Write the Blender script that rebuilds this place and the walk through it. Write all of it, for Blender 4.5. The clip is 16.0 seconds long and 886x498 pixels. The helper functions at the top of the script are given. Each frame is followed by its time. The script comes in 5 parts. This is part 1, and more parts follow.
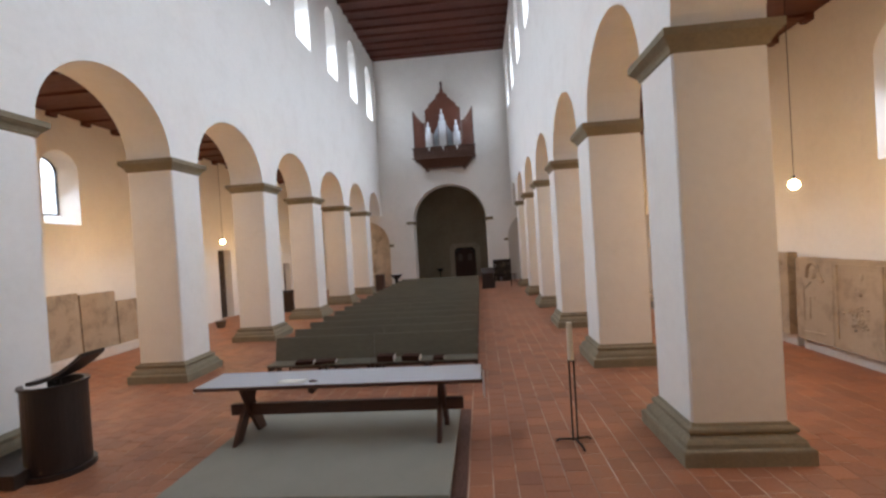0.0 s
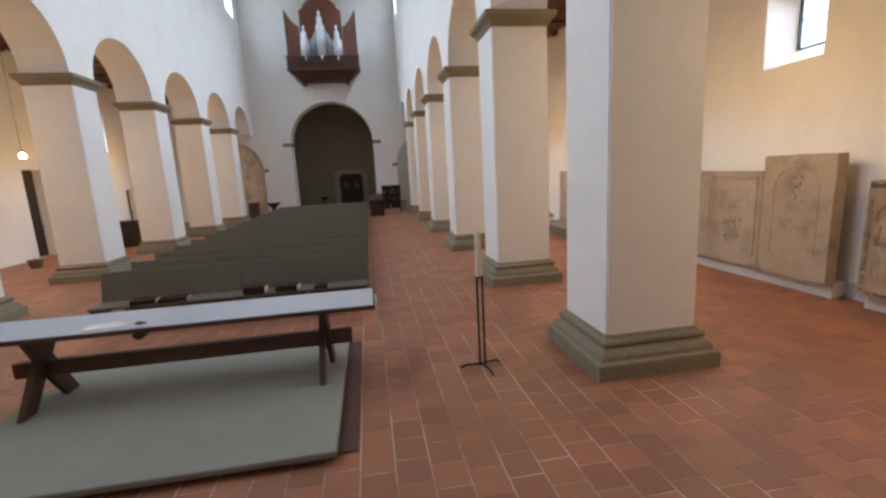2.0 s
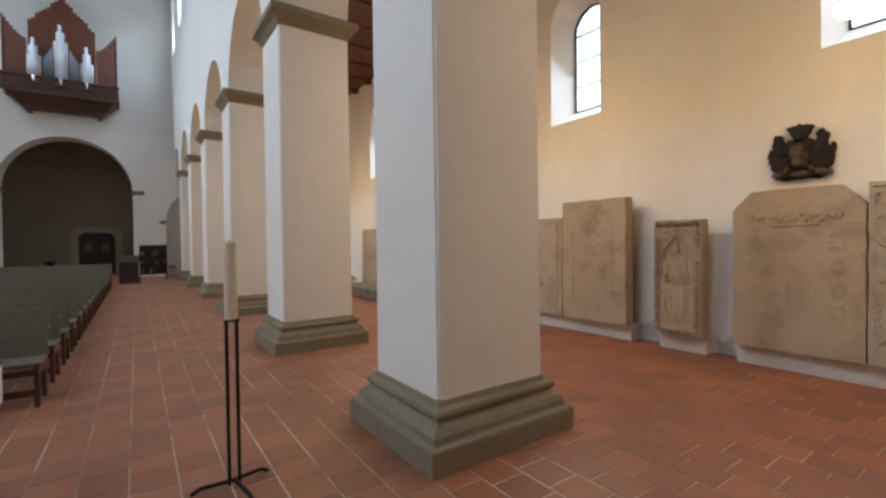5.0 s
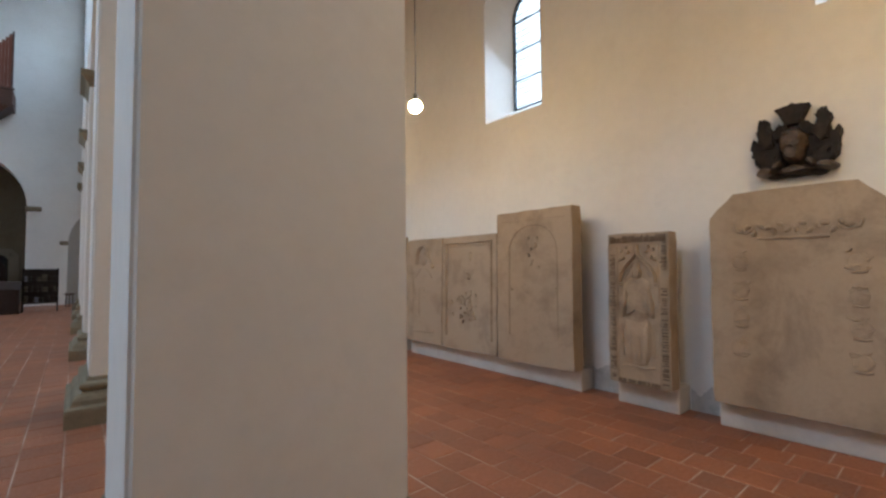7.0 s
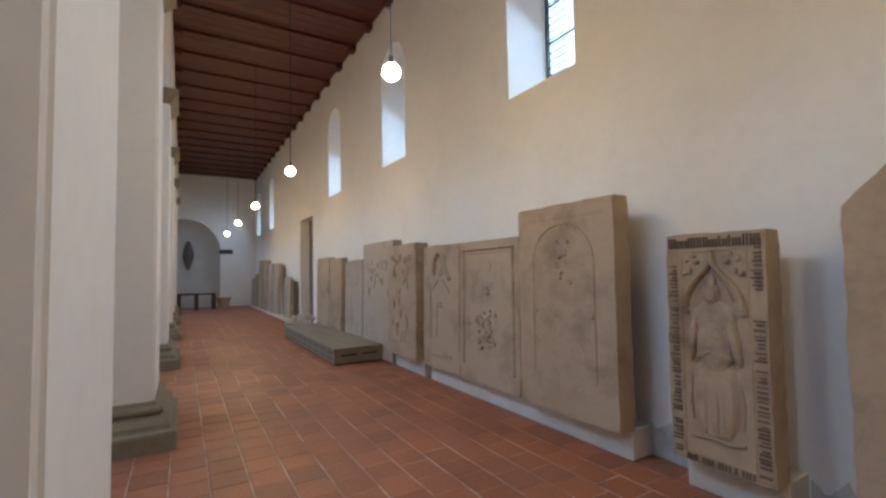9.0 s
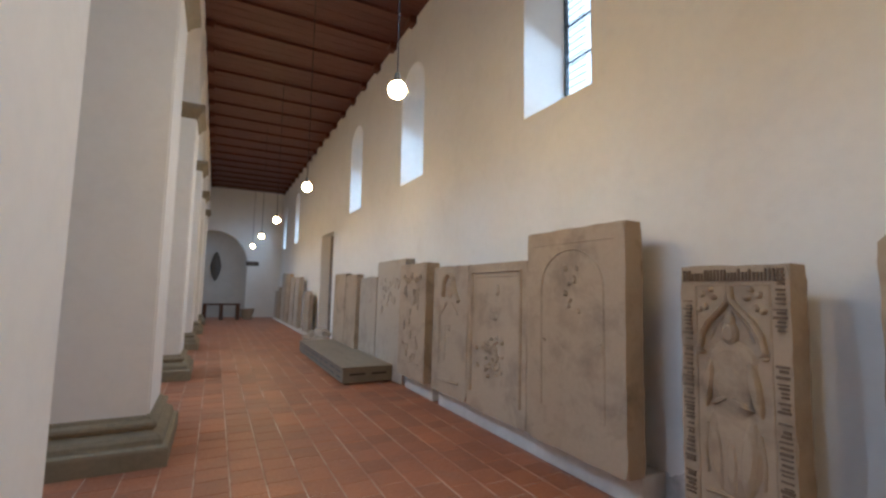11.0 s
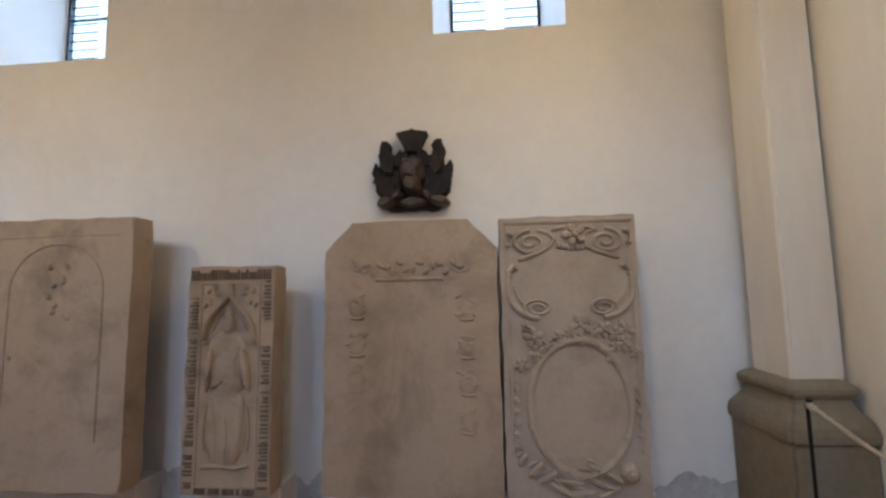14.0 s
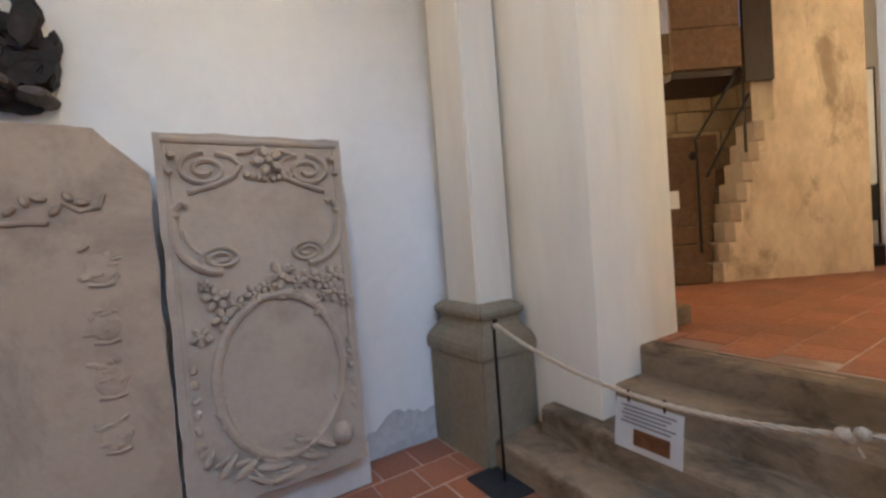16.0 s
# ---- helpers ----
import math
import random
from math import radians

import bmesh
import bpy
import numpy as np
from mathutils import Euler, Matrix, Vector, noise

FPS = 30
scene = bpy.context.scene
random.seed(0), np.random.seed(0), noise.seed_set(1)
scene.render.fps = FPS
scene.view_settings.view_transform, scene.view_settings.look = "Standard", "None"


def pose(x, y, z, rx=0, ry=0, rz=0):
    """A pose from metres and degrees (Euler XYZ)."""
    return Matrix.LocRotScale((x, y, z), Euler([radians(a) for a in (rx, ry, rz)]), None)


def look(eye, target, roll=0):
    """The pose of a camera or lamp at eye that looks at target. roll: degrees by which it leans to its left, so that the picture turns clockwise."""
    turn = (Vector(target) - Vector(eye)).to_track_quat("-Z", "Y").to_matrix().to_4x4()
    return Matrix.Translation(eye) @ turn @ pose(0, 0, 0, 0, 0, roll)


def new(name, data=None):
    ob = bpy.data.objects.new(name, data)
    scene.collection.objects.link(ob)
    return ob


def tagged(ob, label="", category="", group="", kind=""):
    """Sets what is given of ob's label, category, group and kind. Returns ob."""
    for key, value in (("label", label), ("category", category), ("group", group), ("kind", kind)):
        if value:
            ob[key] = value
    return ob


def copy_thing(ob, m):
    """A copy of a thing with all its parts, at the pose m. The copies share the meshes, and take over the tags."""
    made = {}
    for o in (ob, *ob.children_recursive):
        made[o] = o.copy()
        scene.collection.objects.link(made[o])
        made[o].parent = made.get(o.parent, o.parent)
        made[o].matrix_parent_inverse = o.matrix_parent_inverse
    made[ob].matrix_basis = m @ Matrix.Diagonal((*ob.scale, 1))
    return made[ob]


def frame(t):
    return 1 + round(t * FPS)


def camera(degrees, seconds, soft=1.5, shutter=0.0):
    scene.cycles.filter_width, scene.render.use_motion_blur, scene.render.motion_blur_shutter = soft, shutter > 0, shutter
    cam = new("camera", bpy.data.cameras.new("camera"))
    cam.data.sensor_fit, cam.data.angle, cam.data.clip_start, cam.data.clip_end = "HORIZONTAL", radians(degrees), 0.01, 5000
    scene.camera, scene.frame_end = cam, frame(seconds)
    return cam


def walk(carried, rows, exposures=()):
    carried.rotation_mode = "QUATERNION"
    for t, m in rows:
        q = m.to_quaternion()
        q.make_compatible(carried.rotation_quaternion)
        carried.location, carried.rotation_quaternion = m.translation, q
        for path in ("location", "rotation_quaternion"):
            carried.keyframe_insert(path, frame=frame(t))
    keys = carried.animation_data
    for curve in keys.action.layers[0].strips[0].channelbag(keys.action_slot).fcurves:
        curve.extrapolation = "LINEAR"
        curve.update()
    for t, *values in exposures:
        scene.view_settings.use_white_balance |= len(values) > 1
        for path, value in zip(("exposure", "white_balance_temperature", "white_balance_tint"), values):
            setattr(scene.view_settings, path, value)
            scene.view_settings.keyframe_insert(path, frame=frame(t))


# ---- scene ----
cam = camera(90.6, 16.0, soft=2.6)
PATH = [
    (0, (0.019, 0.25, 2.726), (-0.152, 2.243, 2.708), -3.5),
    (0.5, (-0.049, 0.608, 2.709), (-0.001, 2.605, 2.608), -4.0),
    (1, (-0.055, 0.907, 2.575), (0.008, 2.901, 2.439), -4.1),
    (1.5, (-0.053, 1.196, 2.41), (0.151, 3.174, 2.193), -3.4),
    (2, (-0.032, 1.466, 2.292), (0.281, 3.41, 1.942), -3.1),
    (2.5, (-0.001, 1.715, 2.147), (0.312, 3.661, 1.807), -2.2),
    (3, (0.0, 1.959, 2.042), (0.309, 3.914, 1.753), -2.0),
    (3.5, (0.132, 2.238, 1.894), (0.675, 4.141, 1.611), -1.0),
    (4, (0.219, 2.535, 1.754), (1.135, 4.299, 1.53), 0.1),
    (4.5, (0.387, 2.775, 1.661), (1.467, 4.453, 1.532), -0.6),
    (5, (0.626, 3.047, 1.58), (1.772, 4.686, 1.551), -0.8),
    (7.5, (2.692, 4.141, 1.487), (3.993, 5.656, 1.583), -0.5),
    (8, (3.078, 4.312, 1.539), (4.389, 5.819, 1.635), -0.4),
    (8.5, (3.396, 4.446, 1.564), (4.624, 6.022, 1.662), -1.5),
    (9, (3.676, 4.538, 1.618), (4.697, 6.255, 1.723), -1.2),
    (11.5, (3.944, 4.584, 1.664), (4.858, 6.351, 1.865), 0.9),
    (12, (3.876, 4.619, 1.659), (5.13, 6.161, 1.878), -0.1),
    (12.5, (3.787, 4.615, 1.636), (5.37, 5.815, 1.872), 0.1),
    (13, (3.754, 4.54, 1.598), (5.555, 5.364, 1.871), -0.1),
    (13.5, (3.743, 4.448, 1.597), (5.682, 4.866, 1.847), -1.2),
    (14, (3.744, 4.361, 1.638), (5.727, 4.537, 1.829), -1.2),
    (14.5, (3.816, 4.381, 1.599), (5.809, 4.282, 1.738), -1.3),
    (15, (3.956, 4.396, 1.592), (5.891, 3.895, 1.661), -1.9),
    (15.5, (4.114, 4.348, 1.559), (5.937, 3.528, 1.514), -2.3),
    (16, (4.33, 4.232, 1.551), (6.017, 3.161, 1.478), -4.4),
]
EXPOSURES = [(0, 0.17, 6550, 18), (1.5, 0.19, 6350, 16), (2.5, 0.36, 6150, 14), (3.5, 0.37, 6150, 13), (5, 0.12, 6100, 11), (7.5, -0.08, 5450, 8), (8.2, -0.11, 5330, 8),
             (9, -0.10, 5050, 7), (11.5, -0.08, 5100, 7), (12.2, -0.08, 5080, 7), (13.5, -0.12, 4950, 8), (15, -0.08, 4950, 8), (16, 0.17, 4500, 8)]
walk(cam, [(t, look(eye, target, roll)) for t, eye, target, roll in PATH], EXPOSURES)

# ---- world and light ----
BULB_POWER, CLERE_POWER, AISLE_POWER = 275.0, 138.0, 24.0
world = bpy.data.worlds.new("sky")
scene.world = world
world.use_nodes = True
wn = world.node_tree
sky = wn.nodes.new("ShaderNodeTexSky")
sky.sky_type = "NISHITA"
sky.sun_disc = False
sky.sun_elevation = radians(40)
sky.sun_rotation = radians(200)
sky.dust_density = 4.0
wn.nodes["Background"].inputs["Strength"].default_value = 0.15
wn.links.new(sky.outputs["Color"], wn.nodes["Background"].inputs["Color"])
sun = new("sun", bpy.data.lights.new("sun", "SUN"))
sun.data.energy, sun.data.angle, sun.data.color = 0.6, radians(20), (1.0, 0.96, 0.9)
sun.matrix_world = look((0, 0, 40), (-14, 22, 14))


def window_light(eye, target, width, height, power):
    """Daylight that enters by one window opening."""
    lamp = new("window_daylight", bpy.data.lights.new("window_daylight", "AREA"))
    lamp.data.shape, lamp.data.size, lamp.data.size_y = "RECTANGLE", width, height
    lamp.data.energy, lamp.data.color = power, (0.70, 0.855, 1.0)
    lamp.data.spread = radians(115)
    lamp.matrix_world = look(eye, target)
    return lamp


# ---- materials ----
def material(name, color, rough=0.8, metal=0.0, grain=30.0, amount=0.12, stain=1.5, stain_amount=0.12, bump=0.15,
             tint=None, random_amount=0.0, island=False, stretch=(1, 1, 1), spec=0.5, lo=0.42, hi=0.72, smudge=None):
    """Surface with two scales of variation and a fine relief."""
    m = bpy.data.materials.new(name)
    m.use_nodes = True
    nt = m.node_tree
    b = nt.nodes["Principled BSDF"]
    b.inputs["Roughness"].default_value, b.inputs["Metallic"].default_value = rough, metal
    b.inputs["Specular IOR Level"].default_value = spec
    co = nt.nodes.new("ShaderNodeNewGeometry")
    mp = nt.nodes.new("ShaderNodeMapping")
    mp.inputs["Scale"].default_value = stretch
    nt.links.new(co.outputs["Position"], mp.inputs["Vector"])
    n1, n2 = nt.nodes.new("ShaderNodeTexNoise"), nt.nodes.new("ShaderNodeTexNoise")
    for n, s, d in ((n1, grain, 6), (n2, stain, 5)):
        n.inputs["Scale"].default_value, n.inputs["Detail"].default_value = s, d
        n.inputs["Roughness"].default_value = 0.65
        nt.links.new(mp.outputs["Vector"], n.inputs["Vector"])
    tint = tint or tuple(c * 0.6 for c in color)

    def mix(a, bcol, fac, blend="MIX"):
        x = nt.nodes.new("ShaderNodeMix")
        x.data_type, x.blend_type = "RGBA", blend
        for sock, v in ((x.inputs[6], a), (x.inputs[7], bcol)):
            if isinstance(v, tuple):
                sock.default_value = (*v, 1)
            else:
                nt.links.new(v, sock)
        nt.links.new(fac, x.inputs[0])
        return x.outputs[2]

    def ramp(sock, lo, hi, top):
        r = nt.nodes.new("ShaderNodeMapRange")
        r.inputs[1].default_value, r.inputs[2].default_value, r.inputs[4].default_value = lo, hi, top
        nt.links.new(sock, r.inputs[0])
        return r.outputs[0]

    c = mix(color, tint, ramp(n2.outputs["Fac"], lo, hi, stain_amount * 4))
    c = mix(c, tuple(v * 0.5 for v in color), ramp(n1.outputs["Fac"], 0.4, 0.75, amount * 3))
    if smudge:
        scale, low, high, top, dark = smudge
        n3 = nt.nodes.new("ShaderNodeTexNoise")
        n3.inputs["Scale"].default_value, n3.inputs["Detail"].default_value = scale, 7
        n3.inputs["Roughness"].default_value, n3.inputs["Distortion"].default_value = 0.7, 0.6
        sh = nt.nodes.new("ShaderNodeMapping")
        sh.inputs["Location"].default_value = (3.7, 1.9, 6.0)
        nt.links.new(mp.outputs["Vector"], sh.inputs["Vector"])
        nt.links.new(sh.outputs["Vector"], n3.inputs["Vector"])
        c = mix(c, dark, ramp(n3.outputs["Fac"], low, high, top))
    if random_amount:
        if island:
            rnd = co.outputs["Random Per Island"]
        else:
            rnd = nt.nodes.new("ShaderNodeObjectInfo").outputs["Random"]
        c = mix(c, tuple(v * 0.45 for v in tint), ramp(rnd, 0.0, 1.0, random_amount))
    nt.links.new(c, b.inputs["Base Color"])
    r = ramp(n1.outputs["Fac"], 0.3, 0.7, 0.2)
    ad = nt.nodes.new("ShaderNodeMath")
    ad.inputs[1].default_value = rough - 0.1
    nt.links.new(r, ad.inputs[0])
    nt.links.new(ad.outputs[0], b.inputs["Roughness"])
    if bump:
        bp = nt.nodes.new("ShaderNodeBump")
        bp.inputs["Strength"].default_value, bp.inputs["Distance"].default_value = bump, 0.01
        nt.links.new(n1.outputs["Fac"], bp.inputs["Height"])
        nt.links.new(bp.outputs["Normal"], b.inputs["Normal"])
    return m


def glow(name, color, strength):
    m = bpy.data.materials.new(name)
    m.use_nodes = True
    b = m.node_tree.nodes["Principled BSDF"]
    b.inputs["Base Color"].default_value = (*color, 1)
    b.inputs["Emission Color"].default_value = (*color, 1)
    b.inputs["Emission Strength"].default_value = strength
    return m


def glass(name):
    """Thin old window glass: clear, with a faint scatter."""
    m = bpy.data.materials.new(name)
    m.use_nodes = True
    nt = m.node_tree
    out = nt.nodes["Material Output"]
    tr, gl, mx = nt.nodes.new("ShaderNodeBsdfTransparent"), nt.nodes.new("ShaderNodeBsdfGlossy"), nt.nodes.new("ShaderNodeMixShader")
    tr.inputs["Color"].default_value = (0.95, 0.97, 0.97, 1)
    gl.inputs["Roughness"].default_value = 0.08
    mx.inputs[0].default_value = 0.06
    nt.links.new(tr.outputs[0], mx.inputs[1])
    nt.links.new(gl.outputs[0], mx.inputs[2])
    nt.links.new(mx.outputs[0], out.inputs["Surface"])
    return m


PLASTER = material("white_plaster", (0.80, 0.78, 0.74), 0.9, grain=9, amount=0.025, stain=0.9, stain_amount=0.06, bump=0.2, lo=0.48, hi=0.74, tint=(0.62, 0.58, 0.53), spec=0.2, smudge=(1.7, 0.54, 0.74, 0.15, (0.54, 0.50, 0.44)))
STONE = material("sandstone_trim", (0.265, 0.222, 0.15), 0.85, grain=22, amount=0.12, stain=2.0, stain_amount=0.10, bump=0.3, spec=0.2)
SLAB = material("carved_sandstone", (0.42, 0.332, 0.24), 0.88, grain=26, amount=0.05, stain=2.4, stain_amount=0.14, bump=0.3, lo=0.50, hi=0.70, tint=(0.20, 0.155, 0.12), random_amount=0.0, spec=0.2, smudge=(1.5, 0.52, 0.70, 0.6, (0.15, 0.12, 0.10)))
SLAB_GREY = material("grey_sandstone", (0.43, 0.37, 0.30), 0.88, grain=26, amount=0.05, stain=2.4, stain_amount=0.10, bump=0.3, lo=0.50, hi=0.70, tint=(0.24, 0.20, 0.16), spec=0.2, smudge=(1.6, 0.54, 0.72, 0.5, (0.22, 0.18, 0.14)))
TILE = material("terracotta_tile", (0.40, 0.150, 0.066), 0.50, grain=34, amount=0.12, stain=1.1, stain_amount=0.16, bump=0.12, tint=(0.25, 0.10, 0.062), random_amount=0.42, smudge=(2.4, 0.50, 0.70, 0.5, (0.26, 0.15, 0.10)), island=True)
TILE_ONE = material("terracotta_tile_piece", (0.40, 0.150, 0.066), 0.50, grain=34, amount=0.12, stain=1.1, stain_amount=0.16, bump=0.12, tint=(0.25, 0.10, 0.062), random_amount=0.42, smudge=(2.4, 0.50, 0.70, 0.5, (0.26, 0.15, 0.10)))
MORTAR = material("lime_mortar", (0.62, 0.51, 0.42), 0.95, grain=60, amount=0.15, stain=1.1, stain_amount=0.22, lo=0.42, hi=0.56, tint=(0.27, 0.15, 0.10))
CEILING = material("red_brown_boards", (0.102, 0.026, 0.014), 0.6, grain=14, amount=0.2, stain=1.2, stain_amount=0.1, stretch=(0.25, 3, 3))
WOOD_DARK = material("dark_oak", (0.085, 0.035, 0.02), 0.5, grain=18, amount=0.25, stretch=(0.3, 2, 2))
WOOD_RED = material("organ_case_wood", (0.20, 0.065, 0.035), 0.5, grain=18, amount=0.2, stretch=(3, 3, 0.3))
BENCH = material("green_grey_paint", (0.140, 0.124, 0.086), 0.5, grain=20, amount=0.15, stretch=(0.4, 2, 2))
CARPET = material("grey_green_carpet", (0.27, 0.255, 0.21), 0.95, grain=120, amount=0.15, stain_amount=0.06)
CLOTH = material("white_linen", (0.88, 0.88, 0.90), 0.9, grain=60, amount=0.03, stain_amount=0.03)
IRON = material("black_iron", (0.02, 0.018, 0.016), 0.45, metal=0.6, grain=40, amount=0.2)
WAX = material("cream_wax", (0.78, 0.70, 0.55), 0.5, grain=10, amount=0.05, bump=0.05)
METAL = material("tin_pipe", (0.86, 0.89, 0.92), 0.42, metal=0.15, grain=10, amount=0.08, bump=0.02)
LEAD = material("dark_lead", (0.04, 0.045, 0.05), 0.5, metal=0.5, grain=20)
GLASS = glass("old_window_glass")
BLACK = material("black_plastic", (0.012, 0.012, 0.013), 0.4, grain=20, bump=0.05)
DARK_CARVED = material("blackened_carved_wood", (0.017, 0.013, 0.011), 0.6, grain=25, amount=0.3, tint=(0.06, 0.038, 0.025), stain=6, spec=0.25)
OVERCAST = glow("overcast_sky", (0.88, 0.94, 1.0), 1.5)
OVERCAST.cycles.emission_sampling = "NONE"
SLAB_DARK = material("dirt_and_recess_dark_sandstone", (0.20, 0.148, 0.105), 0.9, grain=35, amount=0.15, spec=0.2)
# Dark brown of the timber boards; on treads it also paints their shaded side.
TREAD = material("shaded_tread_and_board", (0.17, 0.095, 0.05), 0.8, grain=16, amount=0.25, stain=3.0, stain_amount=0.14, bump=0.4)
BORDER = material("deep_red_brown", (0.11, 0.045, 0.028), 0.55, grain=18, amount=0.2, stretch=(2, 0.4, 2))
STEP = material("worn_step_stone", (0.30, 0.228, 0.15), 0.82, grain=18, amount=0.16, stain=1.9, stain_amount=0.2, bump=0.4, tint=(0.18, 0.135, 0.085), spec=0.25, stretch=(0.9, 1.15, 1.4), smudge=(2.2, 0.48, 0.64, 0.85, (0.075, 0.057, 0.04)))
STREAKED = material("streaked_plaster", (0.81, 0.77, 0.68), 0.9, grain=9, amount=0.025, stain=0.8, stain_amount=0.09, bump=0.2, lo=0.44, hi=0.66, tint=(0.60, 0.50, 0.36), spec=0.2, stretch=(1.6, 1.6, 0.3), smudge=(0.9, 0.5, 0.72, 0.3, (0.62, 0.60, 0.58)))
LEDGE = material("limewashed_ledge", (0.66, 0.62, 0.56), 0.9, grain=14, amount=0.06, stain=2.5, stain_amount=0.10, bump=0.3, tint=(0.42, 0.36, 0.30), spec=0.2)
PLAT = material("grey_brown_painted_wood", (0.25, 0.215, 0.165), 0.7, grain=20, amount=0.12, stretch=(2, 0.4, 2))
LEATHER = material("dull_brown_leather", (0.055, 0.024, 0.015), 0.9, grain=30, amount=0.2, spec=0.15)
PAPER = material("pale_paper", (0.70, 0.66, 0.58), 0.9, grain=30, amount=0.04)
WHITE = material("white_sheet", (0.80, 0.80, 0.82), 0.5, grain=20, amount=0.02, bump=0.02)
INK = material("grey_print", (0.30, 0.30, 0.34), 0.8, grain=40)
PICTURE = material("brown_photograph", (0.24, 0.10, 0.04), 0.5, grain=30, amount=0.3, stain=12, tint=(0.45, 0.2, 0.06))
AMBO = material("blackened_oak", (0.03, 0.02, 0.016), 0.4, grain=18, amount=0.25, stretch=(2, 2, 0.3))
BLACKWOOD = material("near_black_oak", (0.035, 0.018, 0.012), 0.55, grain=18, amount=0.25, stretch=(2, 2, 0.3))
SURROUND = material("grey_stone_surround", (0.50, 0.45, 0.36), 0.9, grain=20, amount=0.1, bump=0.3, spec=0.2)
PORTAL_RED = material("dark_red_brown_door", (0.045, 0.016, 0.011), 0.5, grain=18, amount=0.2, stretch=(2, 2, 0.3))
PIPE_GREY = material("grey_lead_pipe", (0.42, 0.47, 0.52), 0.4, metal=0.3, grain=10, amount=0.1, bump=0.02)
PANE_DIM = material("dim_pane", (0.16, 0.14, 0.13), 0.15, grain=10)
DOOR_GREY = material("grey_brown_door_wood", (0.16, 0.125, 0.09), 0.7, grain=16, amount=0.15, stretch=(2, 2, 0.3))
ARMS_BROWN = material("worn_brown_carving", (0.062, 0.044, 0.033), 0.6, grain=25, amount=0.25, tint=(0.22, 0.15, 0.10), stain=9)
PLATE = material("blue_black_steel", (0.045, 0.05, 0.06), 0.5, metal=0.4, grain=20, amount=0.15)
ROPE = material("pale_hemp", (0.52, 0.43, 0.31), 0.9, grain=90, amount=0.2)
OLDPLASTER = material("stained_ochre_plaster", (0.74, 0.60, 0.43), 0.92, grain=8, amount=0.12, stain=1.8, stain_amount=0.14, bump=0.5, tint=(0.34, 0.24, 0.15), spec=0.2, smudge=(1.4, 0.54, 0.66, 0.7, (0.24, 0.17, 0.11)), stretch=(1.2, 1.2, 0.7))
MASONRY = material("ochre_masonry", (0.54, 0.39, 0.21), 0.9, grain=14, amount=0.2, bump=0.5, random_amount=0.4)
# Tower plaster: base set darker, putting the tower's dimness into the colour.
TOWER = material("dimmed_grey_brown_plaster", (0.37, 0.335, 0.25), 0.95, grain=8, amount=0.1, stain=0.9, stain_amount=0.1, bump=0.3, spec=0.2)
OLDGREY = material("grey_old_plaster", (0.50, 0.485, 0.45), 0.92, grain=8, amount=0.03, stain=1.0, stain_amount=0.08, bump=0.3)
CEMENT = material("damp_grey_cement", (0.56, 0.54, 0.52), 0.9, grain=16, amount=0.10, stain=4.0, stain_amount=0.2, bump=0.4, tint=(0.34, 0.33, 0.32), spec=0.2)
OLDGREY_DARK = material("dark_grey_stone", (0.10, 0.085, 0.07), 0.8, grain=20, amount=0.2)
BULB = glow("warm_bulb", (1.0, 0.62, 0.235), BULB_POWER)


# ---- mesh helpers ----
def part(name, bm, mat, parent=None, label=""):
    """Links a bmesh as one mesh object, under its thing if there is one."""
    bmesh.ops.recalc_face_normals(bm, faces=bm.faces)
    me = bpy.data.meshes.new(name)
    bm.to_mesh(me)
    bm.free()
    for f in (mat if isinstance(mat, (list, tuple)) else [mat]):
        me.materials.append(f)
    ob = new(name, me)
    if parent:
        ob.parent = parent
    if label:
        ob["label"] = label
    return ob


def thing(name, m, label, category, group="", kind=""):
    ob = new(name)
    ob.matrix_world = m
    ob.empty_display_size = 0.2
    return tagged(ob, label, category, group, kind)


def box(bm, x0, y0, z0, x1, y1, z1, bevel=0.0):
    vs = [bm.verts.new((x, y, z)) for x in (x0, x1) for y in (y0, y1) for z in (z0, z1)]
    fs = [bm.faces.new([vs[i] for i in q]) for q in ((0, 1, 3, 2), (4, 6, 7, 5), (0, 4, 5, 1), (2, 3, 7, 6), (0, 2, 6, 4), (1, 5, 7, 3))]
    if bevel:
        es = list({e for f in fs for e in f.edges})
        bmesh.ops.bevel(bm, geom=es, offset=bevel, segments=2, profile=0.5, affect="EDGES")
    return bm


def boxed(*a, bevel=0.0):
    return box(bmesh.new(), *a, bevel=bevel)


def loft(bm, front, back):
    """Solid between two outlines of equally many points."""
    a, b = [bm.verts.new(p) for p in front], [bm.verts.new(p) for p in back]
    bm.faces.new(a), bm.faces.new(b[::-1])
    n = len(a)
    for i in range(n):
        bm.faces.new((a[i], b[i], b[(i + 1) % n], a[(i + 1) % n]))
    return bm


def cylinder(bm, p, q, r, n=12, r2=None):
    p, q = Vector(p), Vector(q)
    d = (q - p).normalized()
    u = d.orthogonal().normalized()
    v = d.cross(u)
    r2 = r if r2 is None else r2
    ring = lambda c, k: [c + k * (math.cos(2 * math.pi * i / n) * u + math.sin(2 * math.pi * i / n) * v) for i in range(n)]
    return loft(bm, ring(p, r), ring(q, r2))


